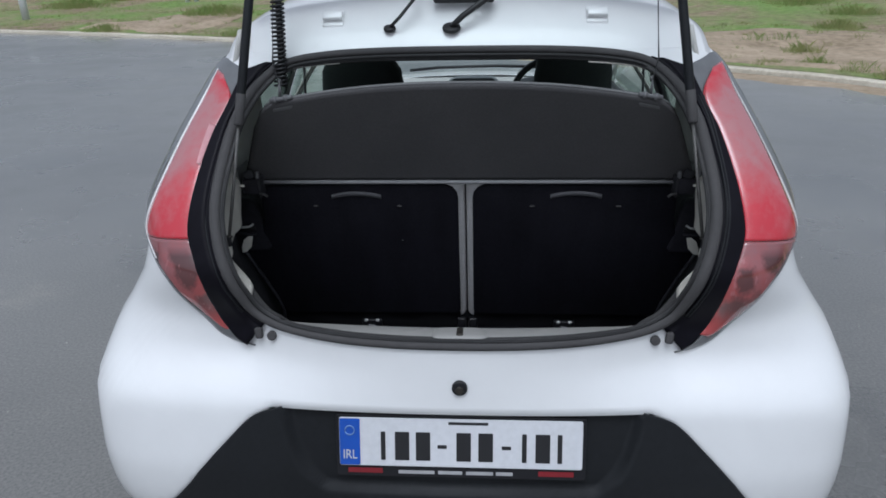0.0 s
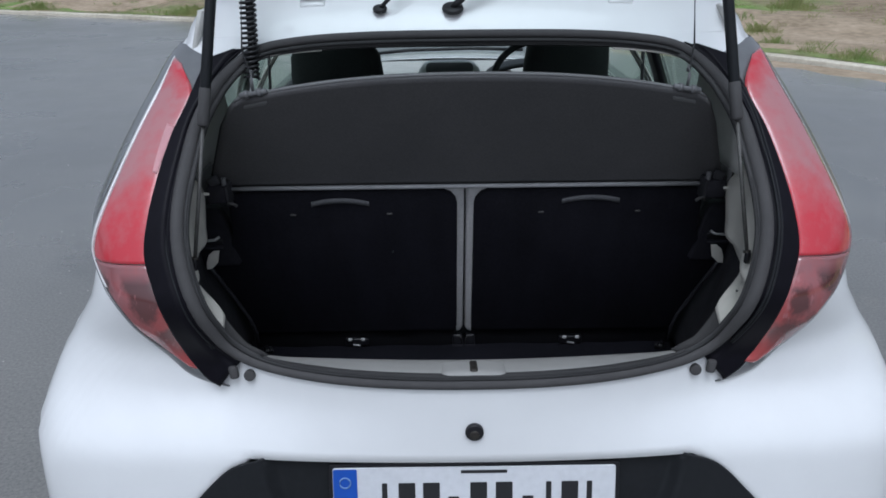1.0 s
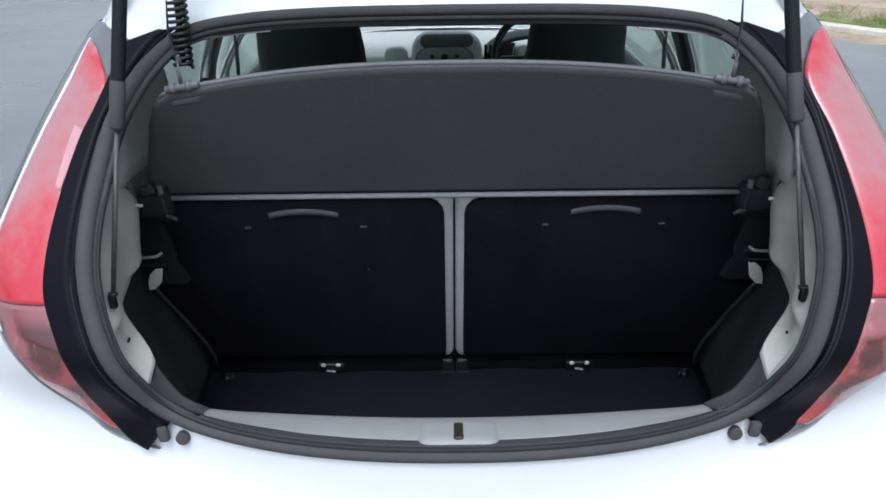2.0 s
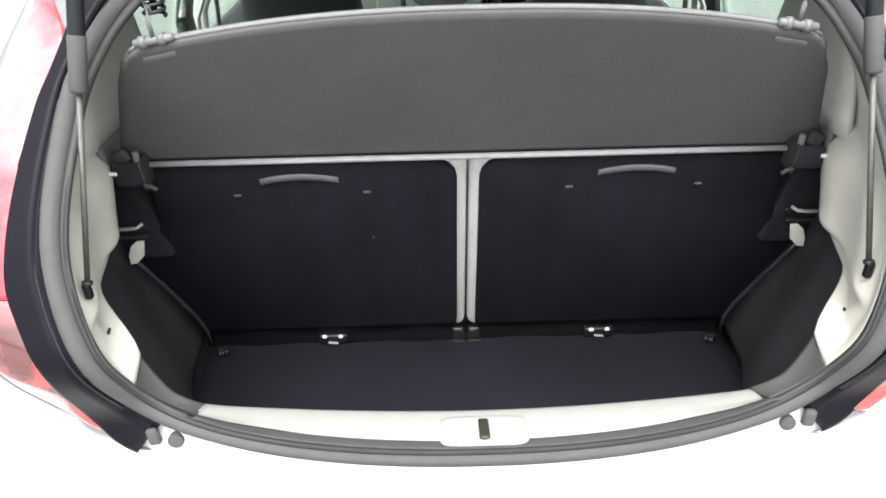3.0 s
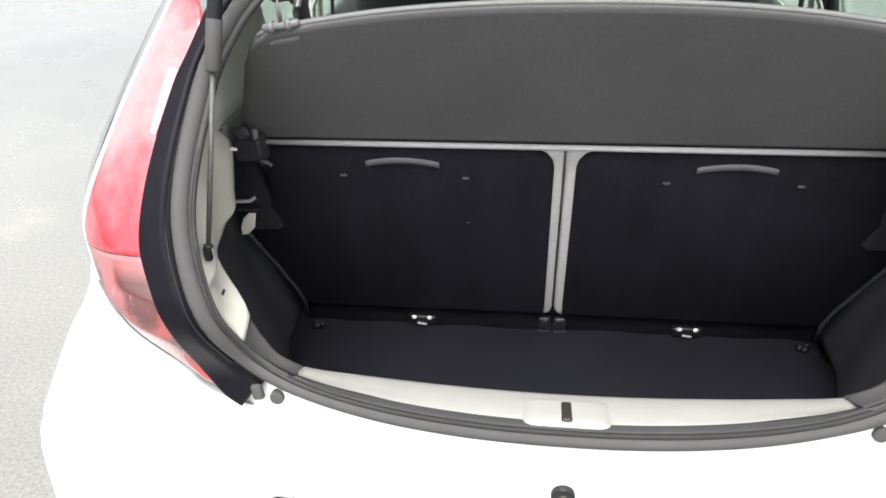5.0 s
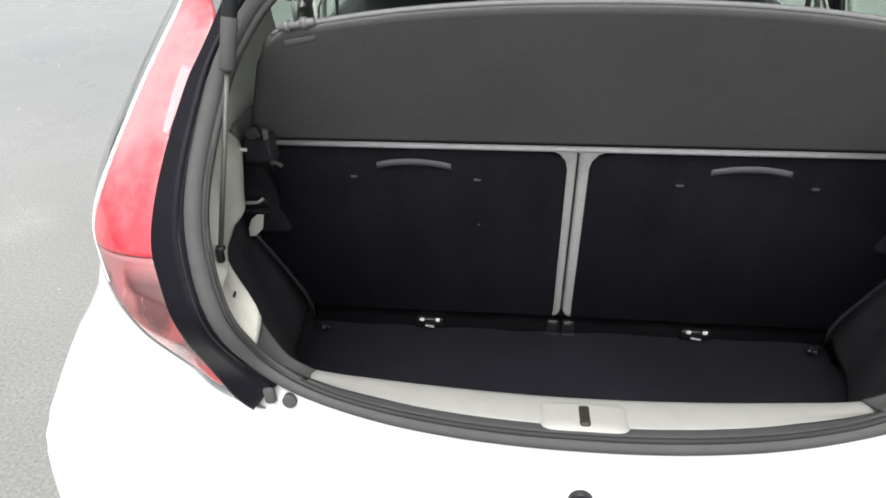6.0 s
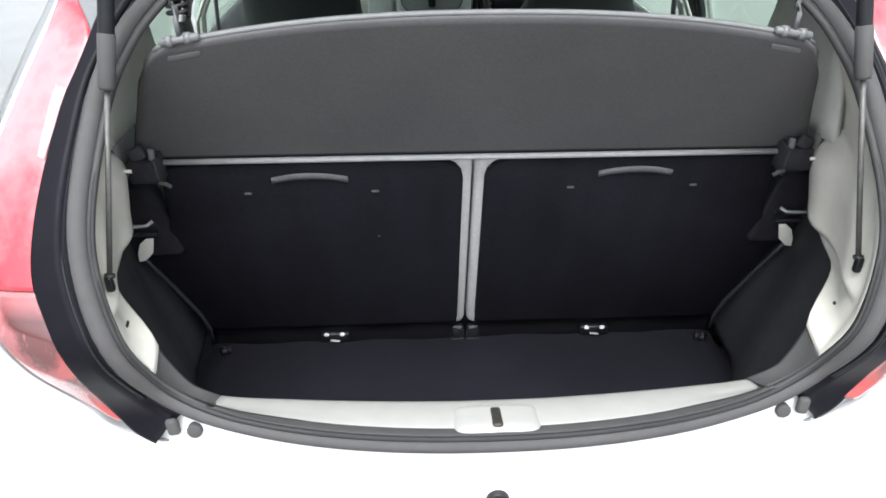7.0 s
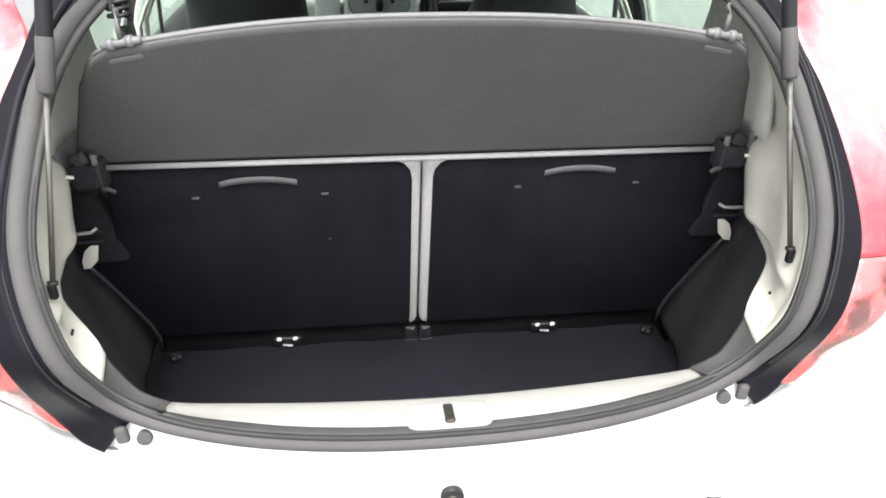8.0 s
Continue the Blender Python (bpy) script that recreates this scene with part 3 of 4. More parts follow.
# black lower bumper with the recess for the plate
def lower_bumper(u, v):
    z = 0.24 + (0.598 - 0.24) * (1 - (1 - v) ** 1.5)
    x = bumper_edge(z) * (2 * u - 1)
    inside = smooth((spline([(0.40, 0.30), (0.46, 0.352), (0.53, 0.378), (0.6, 0.392)], z) - abs(x)) / 0.02) * smooth((z - 0.398) / 0.02)
    return on_skin(x, z, 0.006 - 0.022 * inside)


part("lower_bumper", sheet(lower_bumper, 140, 60, 0.004), TEXTURED, car, "black textured lower bumper with a plate recess")

# number plate in its holder
PT, PB = Vector((0, -0.058, 0.578)), Vector((0, -0.084, 0.470))
pn = (PB - PT).cross(Vector((1, 0, 0))).normalized()
if pn.y > 0:
    pn = -pn
up = (PT - PB).normalized()


def plate_at(a, b, h):
    return PB + Vector((a, 0, 0)) + up * b + pn * (h + 0.002)


def rounded(w, h, r, cx=0.0, cy=0.0, n=4):
    out = []
    for sx, sy, a0 in ((1, -1, -90), (1, 1, 0), (-1, 1, 90), (-1, -1, 180)):
        for k in range(n + 1):
            a = radians(a0 + 90 * k / n)
            out.append((cx + sx * (w / 2 - r) + r * math.cos(a), cy + sy * (h / 2 - r) + r * math.sin(a)))
    return out


plate = part("number_plate", slab(rounded(0.52, 0.108, 0.005, 0, 0.056), 0.003, plate_at, 0.001), PLATEWHITE, car, "white number plate with a blue band", False)
part("holder", slab(rounded(0.535, 0.138, 0.006, 0, 0.046), 0.004, lambda a, b, h: plate_at(a, b, h - 0.005), 0.001), GLOSS, plate, "black plate holder", False)
part("blue_band", slab(rounded(0.044, 0.104, 0.003, -0.237, 0.056), 0.0012, lambda a, b, h: plate_at(a, b, h + 0.003), 0), BLUE, plate, "blue country band", False)
for cx in (-0.165, -0.124, -0.079, -0.038, 0.008, 0.055, 0.099, 0.137, 0.176, 0.212):
    dash = cx in (-0.038, 0.099)
    w, h = (0.020, 0.008) if dash else ((0.010, 0.064) if cx in (-0.165, 0.137, 0.212) else (0.031, 0.064))
    part("plate_mark", slab(rounded(w, h, 0.0015, cx, 0.048, 2), 0.0008, lambda a, b, q: plate_at(a, b, q + 0.003), 0), INK, plate, "", False)
part("top_line", slab(rounded(0.085, 0.006, 0.001, 0.018, 0.101, 2), 0.0008, lambda a, b, h: plate_at(a, b, h + 0.003), 0), INK, plate, "", False)
letters = bpy.data.curves.new("band_letters", "FONT")
letters.body, letters.size, letters.extrude = "IRL", 0.0235, 0.0004
letters.align_x = "CENTER"
typed = new("band_letters", letters)
bpy.context.view_layer.update()
text_mesh = bpy.data.meshes.new_from_object(typed.evaluated_get(bpy.context.evaluated_depsgraph_get()))
bpy.data.objects.remove(typed)
bm = bmesh.new()
bm.from_mesh(text_mesh)
for v in bm.verts:
    v.co = plate_at(-0.237 + v.co.x, 0.018 + v.co.y * 1.25, 0.0046 + v.co.z)
part("country_letters", bm, MARKWHITE, plate, "white country letters", False)
for cx, w in ((-0.094, 0.078), (-0.021, 0.052), (0.042, 0.058), (0.095, 0.036)):
    part("holder_mark", slab(rounded(w, 0.0075, 0.001, cx, -0.012, 2), 0.0008, lambda a, b, h: plate_at(a, b, h - 0.0005), 0), PRINTGREY, plate, "plain pale bar on the holder", False)
part("star_ring", tube([plate_at(-0.237 + 0.010 * math.cos(a), 0.082 + 0.010 * math.sin(a), 0.005) for a in (2 * math.pi * k / 24 for k in range(24))], 0.0015, 6, closed=True), RINGBLUE, plate, "pale ring on the blue band")
for cx in (-0.205, 0.205):
    part("holder_patch", slab(rounded(0.075, 0.011, 0.001, cx, -0.010, 2), 0.0008, lambda a, b, h: plate_at(a, b, h - 0.0005), 0), MARKRED, plate, "", False)


# ---------------------------------------------------------------- roof, flanks, glass, wheels
ROOF = [(0.30, 1.285), (0.325, 1.303), (0.36, 1.342), (0.41, 1.384), (0.47, 1.406), (0.7, 1.43), (1.1, 1.452), (1.6, 1.438), (1.95, 1.39)]


def roof_half(y):
    return spline([(0.30, 0.570), (0.40, 0.552), (0.5, 0.538), (1.0, 0.538), (1.6, 0.53), (1.95, 0.52)], y)


def roof(u, v):
    s = 2 * u - 1
    q = abs(s)
    y0 = 0.318 + 0.012 * q * q
    y = y0 + (1.95 - y0) * v ** 2
    x = s * roof_half(y)
    z = spline(ROOF, y) - 0.035 * q ** 2.5 - 0.03 * q ** 10 - 0.024 * smooth((q - 0.70) / 0.3) * (1 - v) ** 10
    return Vector((x, y, z))


part("roof", sheet(roof, 60, 70, 0.004), WHITE, car, "white painted roof with a stepped rear edge")

for s in (-1, 1):
    # flank below the windows
    def flank(u, v):
        z = 0.24 + 0.66 * v
        start = skin(1.5 * s, z)
        y = start.y + (3.05 - start.y) * u
        w = abs(start.x) - 0.02 * math.sin(math.pi * u) - 0.10 * smooth((u - 0.8) / 0.2) * 1.0
        return Vector((s * w, y, z))

    part("flank", sheet(flank, 60, 20, 0.004), WHITE, car, "white flank with doors")

    # pillars: (foot y, foot z, head y, head z, width)
    def flank_line(y, z):
        return s * (spline(WIDE, min(z, 1.34)) - 0.042 - 0.35 * max(0, z - 1.20))

    for nm, y0, y1, wd, mt in (("rear_pillar", 0.34, 0.52, 0.16, GLOSS), ("middle_pillar", 1.25, 1.20, 0.09, GLOSS), ("front_pillar", 2.45, 1.90, 0.07, WHITE)):
        def pillar(u, v):
            z = 0.89 + (1.285 - 0.89) * v
            y = y0 + (y1 - y0) * v + wd * (u - 0.5)
            return Vector((flank_line(y, z), y, z))
        part(nm, sheet(pillar, 3, 12, 0.02), mt, car)
    for nm, ya, yb, yc, yd in (("rear_side_window", 0.43, 1.20, 0.60, 1.15), ("front_side_window", 1.30, 2.42, 1.24, 1.88)):
        def pane(u, v):
            z = 0.895 + (1.33 - 0.895) * v
            y = (ya + (yb - ya) * u) * (1 - v) + (yc + (yd - yc) * u) * v
            return Vector((flank_line(y, z) * 0.99, y, z))
        w = part(nm, sheet(pane, 8, 8, 0.003), WINDOW, car, "greenish side window glass")
        w.visible_shadow = False

    # wheels
    for y in (0.42, 2.76):
        wheel = part("wheel", tube([(s * 0.745 + 0.235 * 0, y + 0.225 * math.cos(a), 0.285 + 0.225 * math.sin(a)) for a in (2 * math.pi * k / 40 for k in range(40))], 0.06, 12, closed=True), TYRE, car, "black tyre")
        hub = disc(0.19, 0.05, Matrix.Translation((s * 0.79, y, 0.285)) @ pose(0, 0, 0, 0, 90), 32, 0.008)
        part("rim", hub, ALLOY, wheel)


def bonnet(u, v):
    s = 2 * u - 1
    y = 2.55 + 0.82 * v
    x = s * (0.72 - 0.12 * v * v)
    return Vector((x, y, 0.915 - 0.05 * v - 0.26 * v**4 - 0.05 * s * s - 0.1 * s**8 * 0.6))


part("bonnet", sheet(bonnet, 24, 20, 0.004), WHITE, car)
part("nose", sheet(lambda u, v: Vector(((2 * u - 1) * 0.74, 3.37 + 0.03 * math.sin(math.pi * v) - 0.25 * (2 * u - 1) ** 4, 0.24 + 0.36 * v)), 24, 10, 0.004), WHITE, car)


def screen_at(u, v):
    s = 2 * u - 1
    y = 2.62 + (1.93 - 2.62) * v - 0.10 * s * s
    return Vector((s * (0.68 + (0.52 - 0.68) * v), y, 0.90 + (1.385 - 0.90) * v - 0.02 * s * s))


w = part("windscreen", sheet(screen_at, 20, 12, 0.004), SCREEN, car, "clear windscreen")
w.visible_shadow = False
part("wiper", tube([(-0.36, 2.545, 0.94), (-0.2, 2.515, 0.958), (0.1, 2.50, 0.966), (0.36, 2.51, 0.955)], 0.008), INK, car, "black windscreen wiper")
part("underbody", block((1.5, 2.9, 0.06), pose(0, 1.6, 0.25)), TEXTURED, car)

# ---------------------------------------------------------------- boot interior
def inside_wall(s, y, z):
    """The boot's side wall at a depth and height."""
    near = spline([(0.48, 0.37), (0.70, 0.385), (0.76, 0.41), (0.80, 0.450), (0.845, 0.488), (0.90, 0.518), (0.98, 0.532), (1.1, 0.518), (1.2, 0.485), (1.27, 0.43)], z)
    far = spline([(0.48, 0.52), (0.6, 0.54), (0.8, 0.57), (1.0, 0.575), (1.2, 0.555), (1.35, 0.52)], z)
    return s * (near + (far - near) * smooth((y - rear_line(z) - 0.04) / 0.22) + 0.045 * smooth((y - 0.27) / 0.16))


for s in (-1, 1):
    def liner(u, v):
        z = 0.49 + 0.50 * v
        y0 = max(0.06, rear_line(z) + 0.11)
        y = y0 + (0.56 - y0) * u
        x = inside_wall(s, y, z)
        arch = 0.02 * math.exp(-((y - 0.40) / 0.16) ** 2 - ((z - 0.55) / 0.14) ** 2)
        return Vector((x - s * arch, y, z))

    lin = part("side_liner", sheet(liner, 40, 40, 0.004), SIDELINER, car, "black moulded boot side liner")

    # white painted inner frame along the opening
    def frame_depth(h):
        return spline([(0.346, 0.076), (0.352, 0.112), (0.358, 0.147), (0.366, 0.190), (0.377, 0.230), (0.388, 0.260), (0.396, 0.272), (0.405, 0.280), (0.415, 0.290), (0.45, 0.30), (0.472, 0.30), (0.488, 0.272), (0.503, 0.25), (0.52, 0.258), (0.56, 0.262), (0.62, 0.25), (0.68, 0.19), (0.75, 0.10), (0.85, 0.05), (1.0, 0.04)], h)

    def inner_frame(u, v):
        h = 0.346 + (0.80 - 0.346) * v
        base = rim(h, s)
        d = frame_depth(h) * u
        y = base.y - 0.006 + d
        z = base.z
        bump = 0.016 * smooth((z - 0.868) / 0.016) * smooth((1.03 - z) / 0.07) * smooth((u - 0.12) / 0.25)
        bump += spline([(0.84, 0.004), (0.878, 0.009), (0.905, 0.010), (0.93, 0.014), (0.955, 0.018), (0.98, 0.020), (1.0, 0.014), (1.03, 0.0)], min(1.03, max(0.84, z))) * smooth((u - 0.45) / 0.55)
        wide = abs(inside_wall(1, y, z)) - 0.006 - bump
        k = smooth(u * 5) * smooth((0.76 - h) / 0.1) * (0.35 + 0.65 * smooth((h - 0.338) / 0.034))
        xx = abs(base.x) + 0.003 + (wide - abs(base.x)) * k
        zz = z + 0.10 * d * smooth((h - 0.62) / 0.1)
        return Vector((s * xx, y, zz))

    part("inner_frame", sheet(inner_frame, 24, 110, 0.003), INNER, car, "white painted inner pillar metal")

    # ridge that runs down the liner to the floor
    part("liner_ridge", tube([(s * 0.600, 0.415, 0.775), (s * 0.586, 0.424, 0.740), (s * 0.562, 0.445, 0.675), (s * 0.535, 0.470, 0.595), (s * 0.528, 0.484, 0.55), (s * 0.530, 0.492, 0.505)], 0.0042), RIDGE, car, "moulded ridge of the boot liner")
    # seat latch cover and its bar
    cover = part("latch_cover", slab([(s * a, b) for a, b in ((0.608, 0.945), (0.608, 0.80), (0.56, 0.806), (0.497, 0.808), (0.490, 0.818), (0.512, 0.925), (0.520, 0.941), (0.532, 0.946))], 0.03, lambda a, b, h: Vector((a * 1.068, 0.438 - h + 0.1 * (0.94 - b), 1.444 - (1.444 - b) * 1.068)), 0.006), LINER, car, "black latch cover")
    part("latch_bar", tube([(s * 0.640, 0.396, 0.841), (s * 0.585, 0.396, 0.841), (s * 0.569, 0.397, 0.842), (s * 0.560, 0.404, 0.847)], 0.0033), DULLSTEEL, cover, "bright steel bar")
    part("slot", block((0.05, 0.006, 0.012), pose(s * 0.582, 0.4165, 0.831), 0.002), INK, cover)
    part("slot_lip", block((0.062, 0.012, 0.008), pose(s * 0.588, 0.409, 0.818), 0.003), LINER, cover)
    # white leaf-shaped patch of bare metal behind an access hole
    leaf = ((-0.016, 0.022), (-0.004, 0.022), (0.008, 0.012), (0.015, -0.006), (0.016, -0.022), (0.004, -0.020), (-0.010, -0.006))
    part("access_cover", slab([(s * a, b) for a, b in leaf], 0.004, lambda a, b, h: Vector((s * 0.581 + a * 1.06, 0.402 - h, 0.791 + b * 1.06)), 0.001), INNER, car, "white leaf-shaped access cover")
    # small slot in the white frame
    q = inner_frame(0.5, 0.045)
    part("frame_slot", block((0.003, 0.016, 0.005), Matrix.Translation(q - Vector((s * 0.001, 0, 0))) @ pose(0, 0, 0, 20), 0.001), INK, car)

# floor
part("boot_floor", sheet(lambda u, v: Vector(((2 * u - 1) * (0.44 + 0.09 * smooth(v * 1.6)), 0.04 + 0.52 * v, 0.497 + 0.002 * math.sin(9 * u) * math.sin(7 * v))), 30, 20, 0.01), CARPET, car, "black felt boot floor")


# painted sill with the striker
def sill(u, v):
    h = 0.285 * (2 * u - 1)
    base = rim(abs(h), 1 if h > 0 else -1)
    d = (0.080 - 0.022 * (h / 0.285) ** 2) * v
    return Vector((base.x * (1 - 0.01 * v), base.y - 0.006 + d, base.z + 0.001 - 0.020 * v**2 - 0.015 * (h / 0.285) ** 4 * min(1, 3 * v) - 0.02 * smooth((v - 0.92) / 0.08)))


for s in (-1, 1):
    def corner(u, v):
        h = 0.280 + 0.069 * v
        a = rim(h, s) + Vector((s * 0.002, -0.005, 0.0))
        b = rim(h, s, 1.0) + Vector((0, 0.012, -0.006))
        b = b + (sill(0.5 + 0.5 * s, 0.9) - b) * smooth(1 - v / 0.25)
        b = b + (Vector((s * 0.474, 0.106, 0.808)) - b) * smooth((v - 0.45) / 0.55)
        return a + (b - a) * u - Vector((0, 0, 0.003)) * math.sin(math.pi * u)

    part("sill_corner", sheet(corner, 8, 24, 0.004), RUBBER, car, "dark grey plastic sill corner")

part("boot_sill", sheet(sill, 60, 12, 0.003), SHADEDSILL, car, "white painted boot sill")


def housing(u, v):
    a, b = 2 * u - 1, 2 * v - 1
    lift = (1 - abs(a) ** 6) ** 0.8 * (1 - abs(b) ** 5) ** 0.8
    return pose(0, -0.009, 0.739, -8) @ Vector((0.070 * a, 0.039 * b, 0.026 * lift - 0.004))


latch = part("striker_plate", sheet(housing, 36, 24), SHADEDSILL, car, "raised white striker housing")
part("striker", block((0.0155, 0.042, 0.010), pose(0, -0.010, 0.7585, -8), 0.0048, 4), DARKSTEEL, latch, "worn dark steel striker")
part("sill_wall", sheet(lambda u, v: Vector(((2 * u - 1) * 0.44, 0.045 + 0.006 * v, 0.48 + 0.235 * v)), 10, 4, 0.004), LINER, car)

# ---------------------------------------------------------------- rear seat backs
LEANY, LEANZ, LEAN = 0.390, 0.967, 0.26


def seat_at(a, b, h):
    """A point of the seat back's rear face: a across, b up, h towards the tail."""
    n = Vector((0, -1, -LEAN)).normalized()
    return Vector((a, LEANY + (LEANZ - b) * LEAN, b)) + n * h


for s in (-1, 1):
    back = part("rear_seat_back", slab(rounded(0.505, 0.44, 0.02, s * 0.2545, 0.747), 0.06, lambda a, b, h: seat_at(a, b, h - 0.062), 0.01), PALEFABRIC, car, "rear seat back with pale cloth edges and a black board")
    board = []
    for a, b in ((0.030, 0.548), (0.0215, 0.553), (0.0185, 0.563), (0.0185, 0.925), (0.022, 0.940), (0.032, 0.953), (0.048, 0.961), (0.062, 0.9635), (0.500, 0.962), (0.517, 0.956), (0.524, 0.94), (0.531, 0.85), (0.545, 0.81), (0.585, 0.79), (0.600, 0.777), (0.592, 0.752), (0.562, 0.678), (0.536, 0.600), (0.530, 0.555), (0.515, 0.547)):
        board.append((s * a, b))
    part("board", slab(board, 0.012, lambda a, b, h: seat_at(a, b, h), 0.004), BOARD, back, "black felt-covered board")
    strap = sheet(lambda u, v: seat_at(s * (0.213 + 0.128 * u), 0.938 + 0.012 * v - 0.045 * (u - 0.5) ** 2, 0.014 + 0.003 * math.sin(math.pi * u)), 16, 2, 0.002)
    part("pull_strap", strap, STRAP, back, "curved grey pull strap")
    for x in (0.169, 0.385):
        part("stud", block((0.013, 0.006, 0.005), Matrix.Translation(seat_at(s * x, 0.905, 0.013)), 0.002), RUBBER, back)
    if s < 0:
        part("tack", disc(0.003, 0.003, Matrix.Translation(seat_at(-0.168, 0.80, 0.0135)) @ pose(0, 0, 0, 75)), TEXTURED, back)
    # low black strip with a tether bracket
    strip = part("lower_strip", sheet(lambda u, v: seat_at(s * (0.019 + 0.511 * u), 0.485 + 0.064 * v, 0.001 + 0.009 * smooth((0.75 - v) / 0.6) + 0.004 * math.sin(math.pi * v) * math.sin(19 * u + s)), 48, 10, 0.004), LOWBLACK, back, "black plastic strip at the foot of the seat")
    brk = part("tether_bracket", block((0.06, 0.016, 0.022), Matrix.Translation((s * 0.2755, 0.497, 0.512)), 0.004), GLOSS, back, "black bracket with two bright eyes")
    for x in (0.259, 0.292):
        part("eye", block((0.011, 0.008, 0.009), pose(s * x, 0.4885, 0.5215), 0.0042, 5), MARKWHITE, brk, "bright eye")
    part("catch", block((0.02, 0.008, 0.002), pose(s * 0.2755, 0.4875, 0.5065, 0, 8), 0.0008), HINGEGREY, brk, "thin grey catch")
    foot = part("seat_foot", block((0.026, 0.016, 0.030), pose(s * 0.0165, 0.502, 0.512, -14), 0.005, 3), GLOSS, back, "black pivot bracket at the foot of the seat")
    part("pivot_edge", tube([(s * 0.0035, 0.4925, 0.5), (s * 0.0045, 0.4915, 0.519), (s * 0.010, 0.4915, 0.5265), (s * 0.019, 0.4915, 0.5265)], 0.0010, 6), RODSTEEL, foot, "thin grey edge line")
    part("pivot_plate", block((0.026, 0.010, 0.003), pose(s * 0.017, 0.491, 0.4995), 0.001), LINER, foot)

# tie-down hook on the floor by the seat
for s in (-1, 1):
    hook = part("floor_hook", block((0.024, 0.020, 0.014), pose(s * 0.500, 0.470, 0.504, 0, 0, -s * 20), 0.005, 3), INK, car, "black tie-down hook on the boot floor")
    part("hook_loop", tube([(s * 0.492, 0.460, 0.508), (s * 0.490, 0.452, 0.520), (s * 0.497, 0.450, 0.530), (s * 0.505, 0.453, 0.522), (s * 0.506, 0.460, 0.508)], 0.0020, 8), GLOSS, hook, "dark wire loop")

# ---------------------------------------------------------------- parcel shelf, raised by its cords
shelf = tagged(new("parcel_shelf"), "charcoal felt parcel shelf tilted up on cords", "parcel shelf")
HY, HZ, TILTY, TILTZ = 0.380, 0.973, -0.186, 0.2635  # foot and the way up to the middle of the rear edge


def shelf_at(u, v, off=0.0):
    s = 2 * u - 1
    q = abs(s)
    reach = 1.0 - 0.195 * q**2.3
    half = 0.558 - 0.102 * v
    edge = 1 - 0.10 * max(0, (q - 0.93) / 0.07) ** 2 * smooth((v - 0.7) / 0.3)
    n = Vector((0, -TILTZ, TILTY)).normalized()
    return Vector((s * half + 0.002, HY + TILTY * reach * v * edge, HZ + TILTZ * reach * v * edge)) + n * (off - 0.006 * math.sin(math.pi * v))


part("panel", sheet(shelf_at, 60, 24, 0.014), SHELF, shelf, "charcoal felt panel")
part("edge_trim", tube([shelf_at(i / 60, 1.0, -0.007) + Vector((0, 0, 0.0015)) for i in range(1, 60)], 0.0032, 8), EDGE, shelf, "paler grey edge strip")
for s in (-1, 1):
    part("side_fold", sheet(lambda u, v: shelf_at(0.5 + 0.5 * s, 0.06 + 0.86 * v) + Vector((s * (-0.004 + 0.012 * u), 0.006 + 0.022 * u, -0.004 * u)), 4, 16, 0.003), LINER, shelf, "dark folded side edge")
part("hinge_strip", tube([Vector((x, 0.370, 0.973)) for x in (-0.508, -0.25, 0, 0.25, 0.508)], 0.0062, 8, squash=0.8), HINGEGREY, shelf, "pale grey hinge strip")
